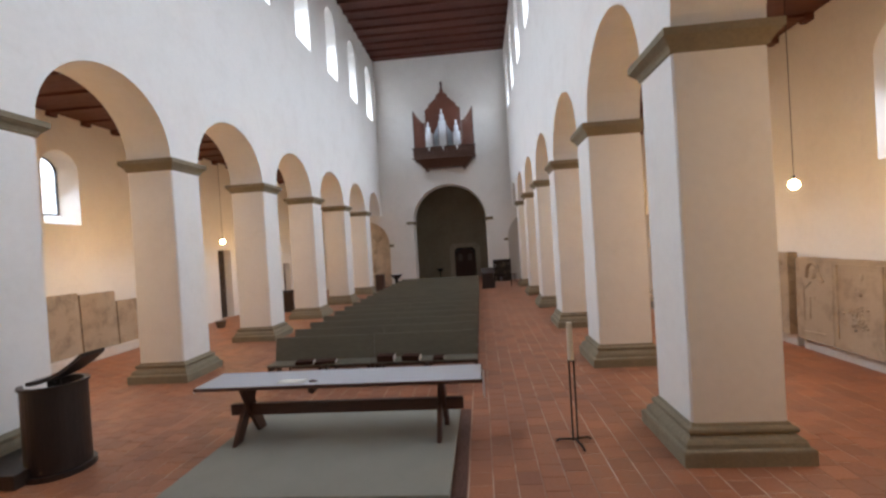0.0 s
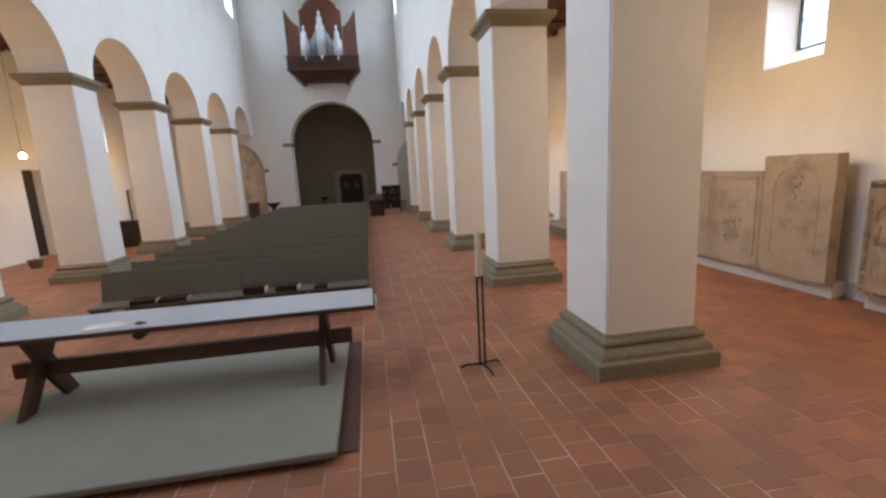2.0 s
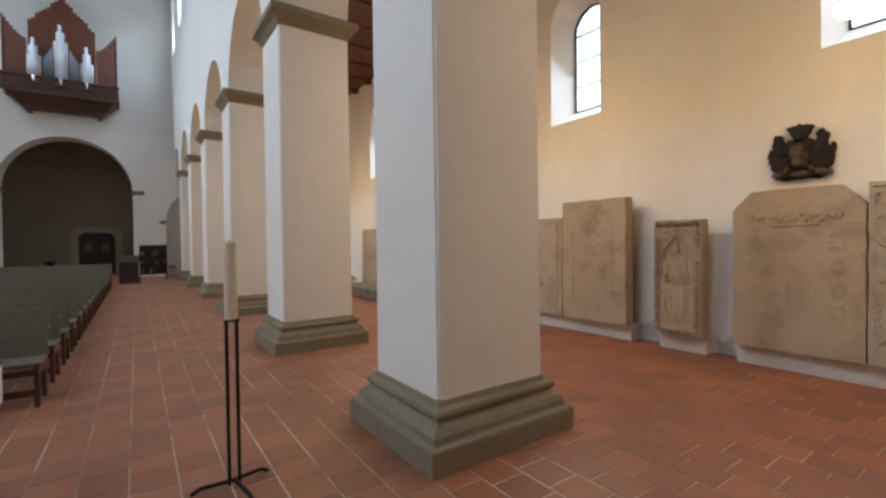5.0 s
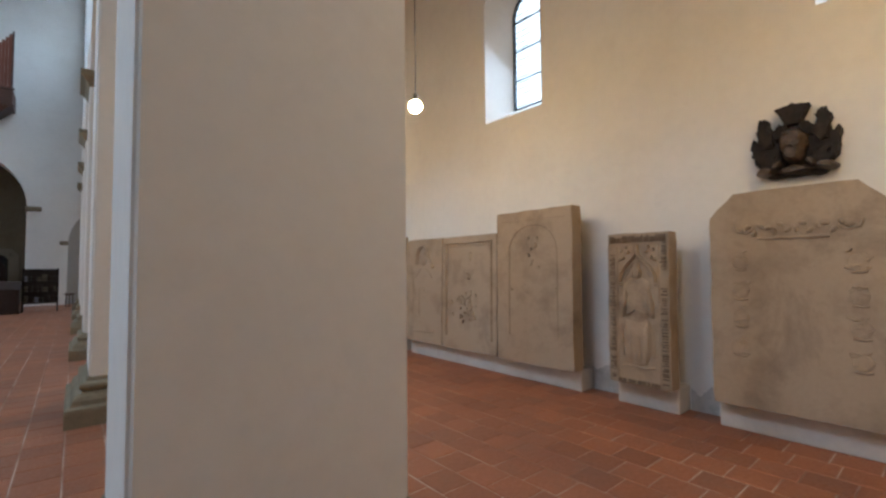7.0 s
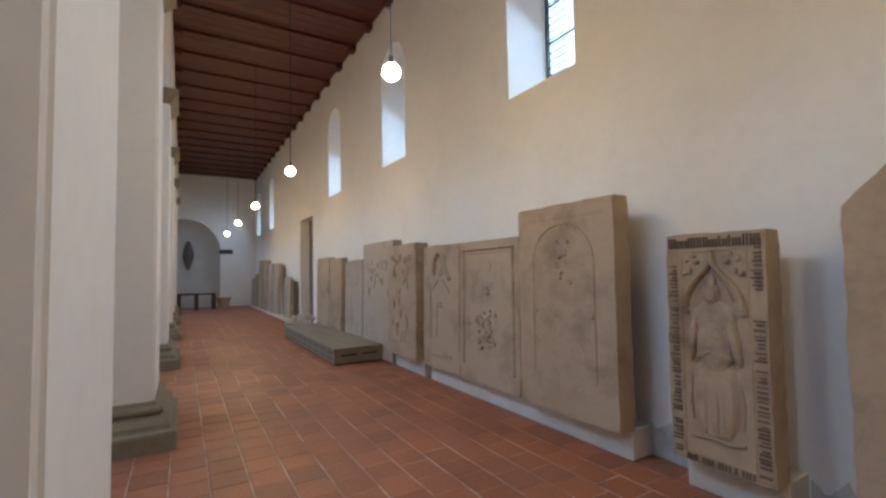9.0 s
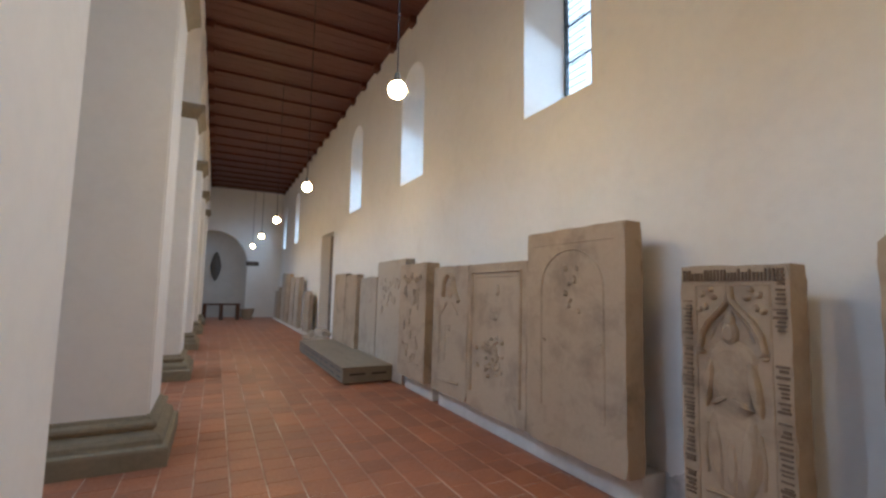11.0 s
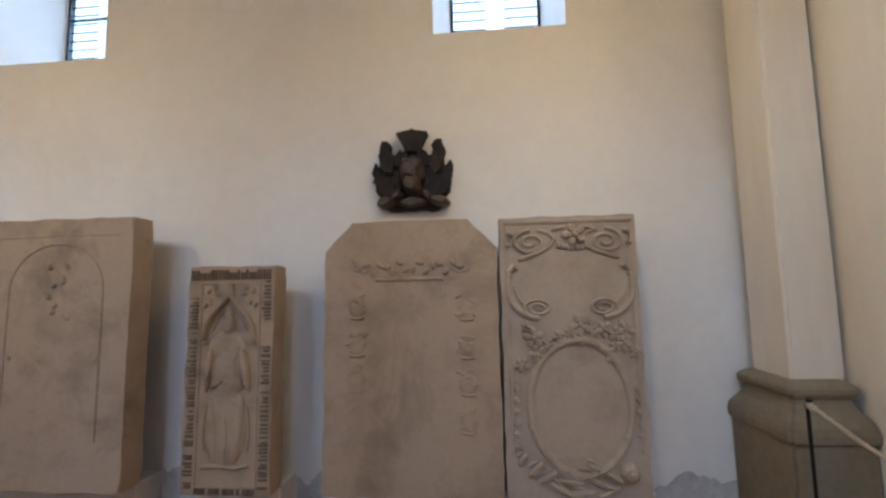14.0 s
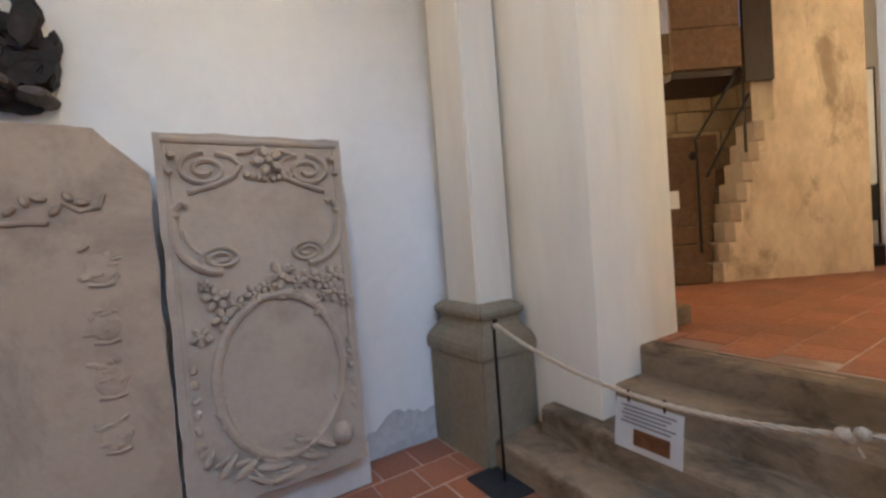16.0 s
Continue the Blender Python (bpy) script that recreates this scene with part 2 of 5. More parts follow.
def square_rings(bm, cx, cy, profile, hx, hy):
    """Stacked rectangles about a shaft: profile gives (z, overhang)."""
    loops = []
    for z, o in profile:
        loops.append([bm.verts.new((cx + sx * (hx + o), cy + sy * (hy + o), z)) for sx, sy in ((-1, -1), (1, -1), (1, 1), (-1, 1))])
    for a, b in zip(loops, loops[1:]):
        for i in range(4):
            bm.faces.new((a[i], a[(i + 1) % 4], b[(i + 1) % 4], b[i]))
    bm.faces.new(loops[0][::-1]), bm.faces.new(loops[-1])
    return bm


def arch_pts(ua, ub, zs, n=20, rise=None):
    c, r = (ua + ub) / 2, (ub - ua) / 2
    return [(c - r * math.cos(math.pi * i / n), zs + (rise or r) * math.sin(math.pi * i / n)) for i in range(n + 1)]


def wall(name, place, u0, u1, z0, z1, openings, splay=0.0, sill=0.0, mat=None, rise=None):
    """A thick wall; place(u, d, z) gives its points with d 0 on the room's side and 1 on the other. Openings: (ua, ub, zb, zs, arched)."""
    bm = bmesh.new()

    def piece(front, back):
        loft(bm, [place(u, 0, z) for u, z in front], [place(u, 1, z) for u, z in back])

    at, shift = u0, 0.0
    for ua, ub, zb, zs, arched in sorted(openings):
        piece([(at, z0), (ua, z0), (ua, z1), (at, z1)], [(at - shift, z0), (ua + splay, z0), (ua + splay, z1), (at - shift, z1)])
        if zb > z0:
            piece([(ua, z0), (ub, z0), (ub, zb), (ua, zb)], [(ua + splay, z0), (ub - splay, z0), (ub - splay, zb + sill), (ua + splay, zb + sill)])
        if zs < z1:
            if arched:
                f, b = arch_pts(ua, ub, zs, 24, rise), arch_pts(ua + splay, ub - splay, zs, 24, rise)
            else:
                f, b = [(ua, zs), (ub, zs)], [(ua + splay, zs), (ub - splay, zs)]
            piece(f + [(ub, z1), (ua, z1)], b + [(ub - splay, z1), (ua + splay, z1)])
        at, shift = ub, splay
    piece([(at, z0), (u1, z0), (u1, z1), (at, z1)], [(at - shift, z0), (u1, z0), (u1, z1), (at - shift, z1)])
    return tagged(part(name, bm, mat or PLASTER), kind="structure")


# ---- setting ----
def sky_backdrop(x):
    """Plain bright overcast sky beyond the windows."""
    b = bmesh.new()
    box(b, x - 0.05, -12, -2, x + 0.05, 45, 70)
    o = tagged(part("backdrop", b, OVERCAST), kind="structure")
    return o


XL, XR, T = -6.85, 2.385, 1.07          # faces of the nave, thickness of the arcades
AR, AL = 7.205, -11.67                  # aisle walls
WEST, EAST = 31.2, -6.0
SPRING, TOP, AISLE_TOP = 5.06, 16.1, 7.1
PILLARS = [6.13, 10.15, 14.35, 18.55, 22.8, 27.05]
HALF, HALF_Y = T / 2, 0.49

sky_backdrop(26.0)
sky_backdrop(-30.0)
floor_sheet = tagged(part("floor", boxed(AL - 1, EAST - 1, -0.3, AR + 1, WEST + 6, -0.005), MORTAR), kind="structure")

# nave arcades with clerestory
bays = [(PILLARS[k] + HALF_Y, PILLARS[k + 1] - HALF_Y) for k in range(5)] + [(PILLARS[5] + HALF_Y, WEST - 0.6)]
bays = [(2.55, PILLARS[0] - HALF_Y)] + bays
# The last one, furthest east, is unseen: added to brighten table and dais.
CLERE = [29.3 - 3.7 * k for k in range(8)]
clere = [(y - 0.75, y + 0.75, 11.5, 14.2, True) for y in CLERE]


def arcade_wall(name, face, out):
    wall(name, lambda u, d, z: (face + out * T * d, u, z), 2.2, WEST, SPRING, 10.5, [(a, b, SPRING, SPRING, True) for a, b in bays], rise=1.47)
    wall(name + "_upper", lambda u, d, z: (face + out * T * d, u, z), 2.2, WEST, 10.5, TOP + 0.3, clere, splay=0.2, sill=0.35)


arcade_wall("wall_north", XR, 1)
arcade_wall("wall_south", XL, -1)

# outer aisle walls
AISLE_WIN = [4.17, 8.22, 12.3, 16.17, 25.95, 29.9]
right_open = [(y - 0.545, y + 0.545, 3.78, 5.6, True) for y in AISLE_WIN] + [(18.5, 20.25, 0.0, 3.5, False)]
wall("wall_aisle_north", lambda u, d, z: (AR + 0.62 * d, u, z), 1.28, WEST, 0, 7.6, right_open, splay=0.13, sill=0.33)
LEFT_WIN = [7.65, 11.7, 15.75, 23.85, 27.9]
left_open = [(y - 0.56, y + 0.56, 3.97, 5.5, True) for y in LEFT_WIN] + [(18.9, 19.9, 0.0, 3.1, False), (25.3, 26.2, 0.0, 2.2, False)]
wall("wall_aisle_south", lambda u, d, z: (AL - 0.62 * d, u, z), EAST, WEST, 0, 7.6, left_open, splay=0.13, sill=0.33)

# west wall with the tower arch
wall("wall_west", lambda u, d, z: (u, WEST + 1.2 * d, z), AL - 0.6, AR + 0.6, 0, TOP + 0.3, [(-9.91, -6.44, 0.0, 2.98, True), (-4.62, 0.52, 0.0, 4.45, True), (1.98, 5.45, 0.0, 2.98, True)])
# Niche a is ochre so that its colour stands for warm light inside.
for s, x, m in (("a", -10.3, OLDPLASTER), ("b", 1.6, OLDGREY)):
    tagged(part("wall_niche_" + s, boxed(x, WEST + 0.42, 0, x + 4.2, WEST + 0.9, 5.0), m), kind="structure")
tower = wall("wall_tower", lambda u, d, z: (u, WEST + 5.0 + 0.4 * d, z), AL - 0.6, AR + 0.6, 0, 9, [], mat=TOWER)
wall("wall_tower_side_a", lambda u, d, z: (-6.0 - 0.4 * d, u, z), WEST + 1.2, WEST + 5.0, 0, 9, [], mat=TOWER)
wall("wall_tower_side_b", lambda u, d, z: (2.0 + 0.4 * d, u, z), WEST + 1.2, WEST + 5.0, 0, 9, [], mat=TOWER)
tagged(part("ceiling_tower", boxed(AL - 0.6, WEST + 1.2, 9, AR + 0.6, WEST + 5.4, 9.2), PLASTER), kind="structure")
# east end
wall("wall_east", lambda u, d, z: (u, EAST - 0.4 * d, z), AL - 0.6, AR + 0.6, 0, TOP + 0.3, [])


def board_ceiling(name, x0, x1, y0, y1, z, beam, step):
    bm = bmesh.new()
    box(bm, x0, y0, z, x1, y1, z + 0.25)
    y = y0 + 0.3
    while y < y1 - 0.2:
        box(bm, x0, y, z - beam, x1, y + 0.14, z + 0.01)
        box(bm, x0, y - 0.05, z - beam - 0.09, x0 + 0.16, y + 0.19, z + 0.01, bevel=0.02)
        box(bm, x1 - 0.16, y - 0.05, z - beam - 0.09, x1, y + 0.19, z + 0.01, bevel=0.02)
        y += step
    n = int((y1 - y0) / 0.27)
    for i in range(n):
        box(bm, x0, y0 + (y1 - y0) * i / n + 0.004, z - 0.012, x1, y0 + (y1 - y0) * (i + 1) / n - 0.004, z + 0.01)
    return tagged(part(name, bm, CEILING), kind="structure")


board_ceiling("ceiling_nave", XL - T, XR + T, EAST, WEST, TOP, 0.16, 1.0)
board_ceiling("ceiling_aisle_north", XR + T, AR, 2.3, WEST, AISLE_TOP, 0.07, 1.07)
board_ceiling("ceiling_aisle_south", AL, XL - T, EAST, WEST, AISLE_TOP, 0.07, 1.07)
# ---- pillars ----
def pillar(x, y, group):
    p = thing("pillar", pose(x, y, 0), "square white plastered pillar on moulded sandstone base", "pillar", group)
    part("base", square_rings(bmesh.new(), 0, 0, [(0, .185), (.15, .185), (.175, .18), (.185, .165), (.188, .14), (.20, .133), (.24, .128), (.275, .105), (.30, .07), (.315, .05), (.325, .046), (.332, .066), (.36, .076), (.385, .07), (.40, .045), (.405, .02), (.43, .012), (.45, -.01)], HALF, HALF_Y), STONE, p, "grey-brown sandstone base")
    bm = square_rings(bmesh.new(), 0, 0, [(.43, 0), (4.84, 0)], HALF, HALF_Y)
    bmesh.ops.bevel(bm, geom=[e for e in bm.edges if abs(e.verts[0].co.z - e.verts[1].co.z) > 1], offset=0.018, segments=3, affect="EDGES")
    part("shaft", bm, PLASTER, p)
    part("impost", square_rings(bmesh.new(), 0, 0, [(4.80, -.01), (4.82, .02), (4.86, .035), (4.90, .06), (4.94, .10), (4.96, .115), (4.97, .13), (SPRING + .002, .13)], HALF, HALF_Y), STONE, p, "moulded sandstone impost")
    return p


first_pillar = pillar(XR + HALF, PILLARS[0], "arcade pillars")
for k, y in enumerate(PILLARS):
    if k:
        copy_thing(first_pillar, pose(XR + HALF, y, 0))
    copy_thing(first_pillar, pose(XL - HALF, y, 0))


def worn_step(x0, y0, z0, x1, y1, z1):
    """Stone step with a rounded, unevenly trodden front edge."""
    b = bmesh.new()
    rings = []
    n = 26
    for i in range(n + 1):
        x = x0 + (x1 - x0) * i / n
        w = noise.noise((x * 2.3, z1 * 9, 0.4)) * 0.5 + noise.noise((x * 7.0, z1 * 9, 2.0)) * 0.25
        dip = 0.012 * math.sin(math.pi * i / n) + 0.008 * max(0, w)
        r = 0.028 + 0.018 * w
        prof = [(y0, z0), (y1 + 0.008 * w, z0), (y1 + 0.006 * w, z1 - r - dip), (y1 - r * 0.3, z1 - r * 0.3 - dip), (y1 - r, z1 - dip), (y1 - 0.16, z1 - dip * 0.6), (y0, z1)]
        rings.append([b.verts.new((x, y, z)) for y, z in prof])
    for u, v in zip(rings, rings[1:]):
        for k in range(7):
            b.faces.new((u[k], v[k], v[(k + 1) % 7], u[(k + 1) % 7]))
    b.faces.new(rings[0][::-1]), b.faces.new(rings[-1])
    bmesh.ops.recalc_face_normals(b, faces=b.faces[:])
    return b


# ---- east end: crossing, steps, opening from the aisle to the transept ----
FLOOR_T = 0.74
tagged(part("floor_crossing", boxed(XL - T, EAST, -0.1, XR + T, 0.55, 1.10), TILE), kind="structure")
for k in range(6):
    tagged(part("stair_step", boxed(XL - 0.2, 0.55 + 0.33 * k, -0.05, XR + 0.05, 0.88 + 0.33 * k, 0.94 - 0.157 * k, bevel=0.012), STONE), kind="structure")
wall("wall_aisle_east", lambda u, d, z: (u, 2.12 - 0.84 * d, z), XR + T, 10.2, 0, 7.6, [(4.79, 6.03, 0.0, 4.2, True)], mat=STREAKED)
wall("wall_transept", lambda u, d, z: (9.6 + 0.6 * d, u, z), EAST, 1.28, 0, 7.6, [], mat=OLDPLASTER)
for s, x in (("a", XR), ("b", XL - T)):
    tagged(part("wall_crossing_" + s, boxed(x, EAST, 0, x + T, 2.55, SPRING + 0.1), PLASTER), kind="structure")
    tagged(part("wall_crossing_upper_" + s, boxed(x, EAST, SPRING + 0.1, x + T, 2.2, TOP + 0.3), PLASTER), kind="structure")
wall("wall_aisle_south_east", lambda u, d, z: (u, 2.12 - 0.84 * d, z), AL - 0.6, XL - T, 0, 7.6, [])
tagged(part("floor_transept", boxed(XR + T, EAST, -0.1, AR, 1.62, FLOOR_T - 0.006), MORTAR), kind="structure")
tagged(part("floor_stair_well", boxed(AR, EAST, -0.1, 9.6, 1.28, FLOOR_T - 0.004), MORTAR), kind="structure")
for k, (y0, y1, z, x0, x1) in enumerate([(1.60, 1.72, FLOOR_T, 4.79, 6.06), (1.62, 1.99, 0.555, 4.79, 6.06), (1.80, 2.24, 0.37, 4.5, 6.42), (1.90, 2.53, 0.185, 4.2, 6.62)]):
    tagged(part("stair_step", worn_step(x0, y0, -0.02, x1, y1, z), STEP), kind="structure")
tagged(part("ceiling_transept", boxed(XR + T, EAST, 6.6, 9.6, 1.28, 6.8), PLASTER), kind="structure")

pil = thing("corner_pilaster", pose(6.88, 2.36, 0), "plastered corner pilaster on tall moulded sandstone base", "pilaster")
plinth = square_rings(bmesh.new(), 0, 0, [(0, 0), (.70, 0), (.705, .012), (.72, .018), (.76, .02), (.80, .012), (.84, -.01), (.88, -.04), (.92, -.06), (.945, -.065), (.955, -.05), (.98, -.035), (1.01, -.035), (1.03, -.05), (1.05, -.08)], .32, .235)
bmesh.ops.bevel(plinth, geom=[e for e in plinth.edges if (e.verts[0].co.xy - e.verts[1].co.xy).length < .1], offset=.016, segments=2, affect="EDGES")
part("plinth", plinth, STONE, pil, "moulded sandstone base")
bm = square_rings(bmesh.new(), 0.03, -0.05, [(1.03, 0), (7.2, 0)], .20, .16)
bmesh.ops.bevel(bm, geom=[e for e in bm.edges if abs(e.verts[0].co.z - e.verts[1].co.z) > 1], offset=0.018, segments=3, affect="EDGES")
part("shaft", bm, STREAKED, pil)

# ---- windows ----
def arched_window(place, y, half, zb, zs, label, rows, fine, name):
    """place(u, d, z): window of leaded panes in a round-headed opening."""
    w = tagged(thing(name, pose(0, 0, 0), label, "window", kind="structure"))
    top = zs + half
    fr = bmesh.new()
    pts = [(-half, zb)] + arch_pts(-half, half, zs, 16) + [(half, zb)]
    inner = [(u * (half - 0.024) / half, zb + 0.024 if z <= zb else (z if z <= zs else zs + (z - zs) * (half - 0.024) / half)) for u, z in pts]
    n = len(pts)
    for i in range(n):
        j = (i + 1) % n
        quad = [pts[i], pts[j], inner[j], inner[i]]
        loft(fr, [place(y + u, -0.02, z) for u, z in quad], [place(y + u, 0.03, z) for u, z in quad])
    part("window_frame", fr, LEAD, w)
    zz = [zb + (top - zb) * k / rows for k in range(1, rows)]
    for z in zz:
        h = half if z <= zs else math.sqrt(max(half ** 2 - (z - zs) ** 2, 0.0001))
        b = bmesh.new()
        loft(b, [place(y - h, -0.012, z - 0.008), place(y + h, -0.012, z - 0.008), place(y + h, -0.012, z + 0.008), place(y - h, -0.012, z + 0.008)],
             [place(y - h, 0.012, z - 0.008), place(y + h, 0.012, z - 0.008), place(y + h, 0.012, z + 0.008), place(y - h, 0.012, z + 0.008)])
        part("window_bar", b, LEAD, w)
    if fine:
        b = bmesh.new()
        k = zb + 0.06
        while k < top - 0.03:
            h = half if k <= zs else math.sqrt(max(half ** 2 - (k - zs) ** 2, 0.0001))
            for s in (-1, 1):
                a0, a1 = sorted((s * h, s * h * 0.2))
                loft(b, [place(y + a0, 0.0, k), place(y + a1, 0.0, k), place(y + a1, 0.0, k + 0.010), place(y + a0, 0.0, k + 0.010)],
                     [place(y + a0, 0.008, k), place(y + a1, 0.008, k), place(y + a1, 0.008, k + 0.010), place(y + a0, 0.008, k + 0.010)])
            k += 0.095
        part("lead_came", b, LEAD, w)
    g = bmesh.new()
    loft(g, [place(y + u, 0.010, z) for u, z in pts], [place(y + u, 0.014, z) for u, z in pts])
    pane = part("pane", g, GLASS, w)
    pane.visible_shadow = False
    return w


for k, y in enumerate(CLERE):
    for face, out in ((XR, 1), (XL, -1)):
        arched_window(lambda u, d, z: (face + out * (T * 0.93 + d), u, z), y, 0.56, 11.82, 14.2, "tall round-headed clerestory window with clear glass", 6, False, "window_%d" % (2 * k + (out > 0) + 1))
        window_light((face + out * (T * 0.80), y, 13.3), (face - out * 4.6, y - (1.8 if y > 25 else 0.5), 6.3), 0.9, 2.2, CLERE_POWER)
for k, y in enumerate(AISLE_WIN):
    arched_window(lambda u, d, z: (AR + 0.57 + d, u, z), y, 0.425, 4.08, 5.6, "round-headed aisle window with leaded clear panes", 4, True, "window_%d" % (20 + k))
    window_light((AR + 0.45, y, 4.95), (AR - 2.0, y, 2.6), 0.7, 1.7, AISLE_POWER)
for k, y in enumerate(LEFT_WIN):
    arched_window(lambda u, d, z: (AL - 0.57 - d, u, z), y, 0.43, 4.28, 5.5, "round-headed aisle window with leaded clear panes", 5, False, "window_%d" % (30 + k))
    window_light((AL - 0.45, y, 5.0), (AL + 2.0, y, 2.6), 0.7, 1.7, AISLE_POWER)

# ---- hanging lamps ----
def hanging_lamp(x, y, z):
    p = thing("hanging_lamp", pose(x, y, z), "warm glowing glass ball lamp hanging from ceiling cord", "lamp", "aisle lamps")
    b = bmesh.new()
    bmesh.ops.create_uvsphere(b, u_segments=20, v_segments=12, radius=0.075)
    bulb = part("bulb", b, BULB, p, "glowing warm-white glass ball")
    for f in bulb.data.polygons:
        f.use_smooth = True
    b = cylinder(bmesh.new(), (0, 0, 0.065), (0, 0, 0.14), 0.026)
    cylinder(b, (0, 0, 0.14), (0, 0, 0.16), 0.026, r2=0.008)
    cord = part("cord", cylinder(bmesh.new(), (0, 0, 0.15), (0, 0, AISLE_TOP - z), 0.006, 8), BLACK, p)
    part("socket", b, BLACK, cord)
    return p


LAMPS = [4.05, 7.97, 12.14, 16.28, 20.33, 24.4]
lamp_one = hanging_lamp(5.23, LAMPS[0], 3.37)
for x in (5.23, -9.8):
    for y in LAMPS:
        if (x, y) != (5.23, LAMPS[0]):
            copy_thing(lamp_one, pose(x, y, 3.37))


# ---- nave furniture ----
dais = thing("dais", pose(0, 0, 0), "low altar dais with grey-green carpet and dark brown border", "dais")
# Low strip in deep red-brown, reaching out past the carpet on the right.
part("border", boxed(-3.70, 4.90, 0, -0.29, 7.40, 0.02, bevel=0.005), BORDER, dais, "flat dark brown border strip")
# Black filler under the carpet slab, painting the shade of the gap.
part("frame", boxed(-3.70, 4.88, 0.02, -0.52, 7.36, 0.06), BLACK, dais)
part("carpet", boxed(-3.76, 4.78, 0.055, -0.455, 7.42, 0.115, bevel=0.014), CARPET, dais, "grey-green carpeted top")

TABLE = pose(-2.09, 6.43, 0.115)
table = thing("altar_table", TABLE, "long dark wooden trestle altar table on the dais", "table")
part("tabletop", boxed(-2.03, -0.37, 0.755, 2.03, 0.37, 0.80, bevel=0.008), WOOD_DARK, table)


def crossed_leg(x, name):
    for s in (-1, 1):
        b = bmesh.new()
        w = 0.10
        o = 0.03 * s
        prof = [(s * 0.29 - 0.07 - w, 0), (s * 0.29 - 0.07 + w, 0), (s * 0.05 - 0.05 + w * 1.1, 0.36), (-s * 0.22 + w, 0.757), (-s * 0.22 - w, 0.757), (s * 0.05 - 0.05 - w * 1.1, 0.36)]
        loft(b, [(x + o - 0.03, y, z) for y, z in prof], [(x + o + 0.03, y, z) for y, z in prof])
        bmesh.ops.bevel(b, geom=list(b.edges), offset=0.006, segments=1, affect="EDGES")
        part(name, b, WOOD_DARK, table)


crossed_leg(-1.40, "trestle_leg")
crossed_leg(1.44, "trestle_leg")
part("stretcher", boxed(-1.66, -0.095, 0.31, 1.74, 0.0, 0.47, bevel=0.008), WOOD_DARK, table)
part("bolt", cylinder(bmesh.new(), (-0.35, -0.30, 0.70), (-0.35, -0.18, 0.757), 0.05, 8, 0.09), WOOD_DARK, table)
b = bmesh.new()
nx, ny = 60, 10
grid = [[None] * (ny + 1) for _ in range(nx + 1)]
for i in range(nx + 1):
    s = -2.25 + 4.56 * i / nx
    for j in range(ny + 1):
        y = -0.362 + 0.724 * j / ny
        wob = 0.0015 * noise.noise((s * 3, y * 5, 1.0))
        if s < -2.036:
            p = (-2.038 - 0.004 * math.sin(y * 20), y, 0.806 + (s + 2.036) * 0.35)
        elif s > 2.036:
            p = (2.038 + 0.012 * math.sin(y * 14), y, 0.806 - (s - 2.036))
        else:
            p = (s, y, 0.806 + wob)
        grid[i][j] = b.verts.new(p)
for i in range(nx):
    for j in range(ny):
        b.faces.new((grid[i][j], grid[i + 1][j], grid[i + 1][j + 1], grid[i][j + 1]))
bmesh.ops.solidify(b, geom=b.faces[:], thickness=0.004)
cloth = tagged(part("altar_cloth", b, CLOTH), "white linen altar cloth hanging over the table end", "tablecloth")
cloth.matrix_world = TABLE
paper = tagged(part("paper_sheet", boxed(-2.95, 6.13, 0.928, -2.55, 6.33, 0.9305), PAPER), "loose pale paper sheet lying on the altar cloth", "paper")

stand = thing("candle_stand", pose(1.12, 6.16, 0), "black iron floor stand on three feet", "candle stand")
for dx in (-0.03, 0.03):
    part("post", boxed(dx - 0.010, -0.014, 0.03, dx + 0.010, 0.014, 1.10, bevel=0.002), IRON, stand)
for a in (25, 165, 285):
    ca, sa = math.cos(radians(a)), math.sin(radians(a))
    b = cylinder(bmesh.new(), (0, 0, 0.055), (0.20 * ca, 0.20 * sa, 0.035), 0.014, 8)
    cylinder(b, (0.20 * ca, 0.20 * sa, 0.035), (0.25 * ca, 0.25 * sa, 0.004), 0.014, 8)
    part("foot", b, IRON, stand)
part("collar", boxed(-0.045, -0.03, 1.09, 0.045, 0.03, 1.105, bevel=0.003), IRON, stand)
candle = thing("candle", pose(1.12, 6.16, 1.105), "tall thick cream wax candle on the iron stand", "candle")
b = cylinder(bmesh.new(), (0, 0, 0), (0, 0, 0.50), 0.040, 24, 0.036)
bmesh.ops.bevel(b, geom=[e for e in b.edges if e.verts[0].co.z > 0.4 and e.verts[1].co.z > 0.4], offset=0.006, segments=2, affect="EDGES")
wax = part("wax", b, WAX, candle)
part("wick", cylinder(bmesh.new(), (0, 0, 0.495), (0.003, 0, 0.515), 0.003, 6), BLACK, wax, "charred black wick")


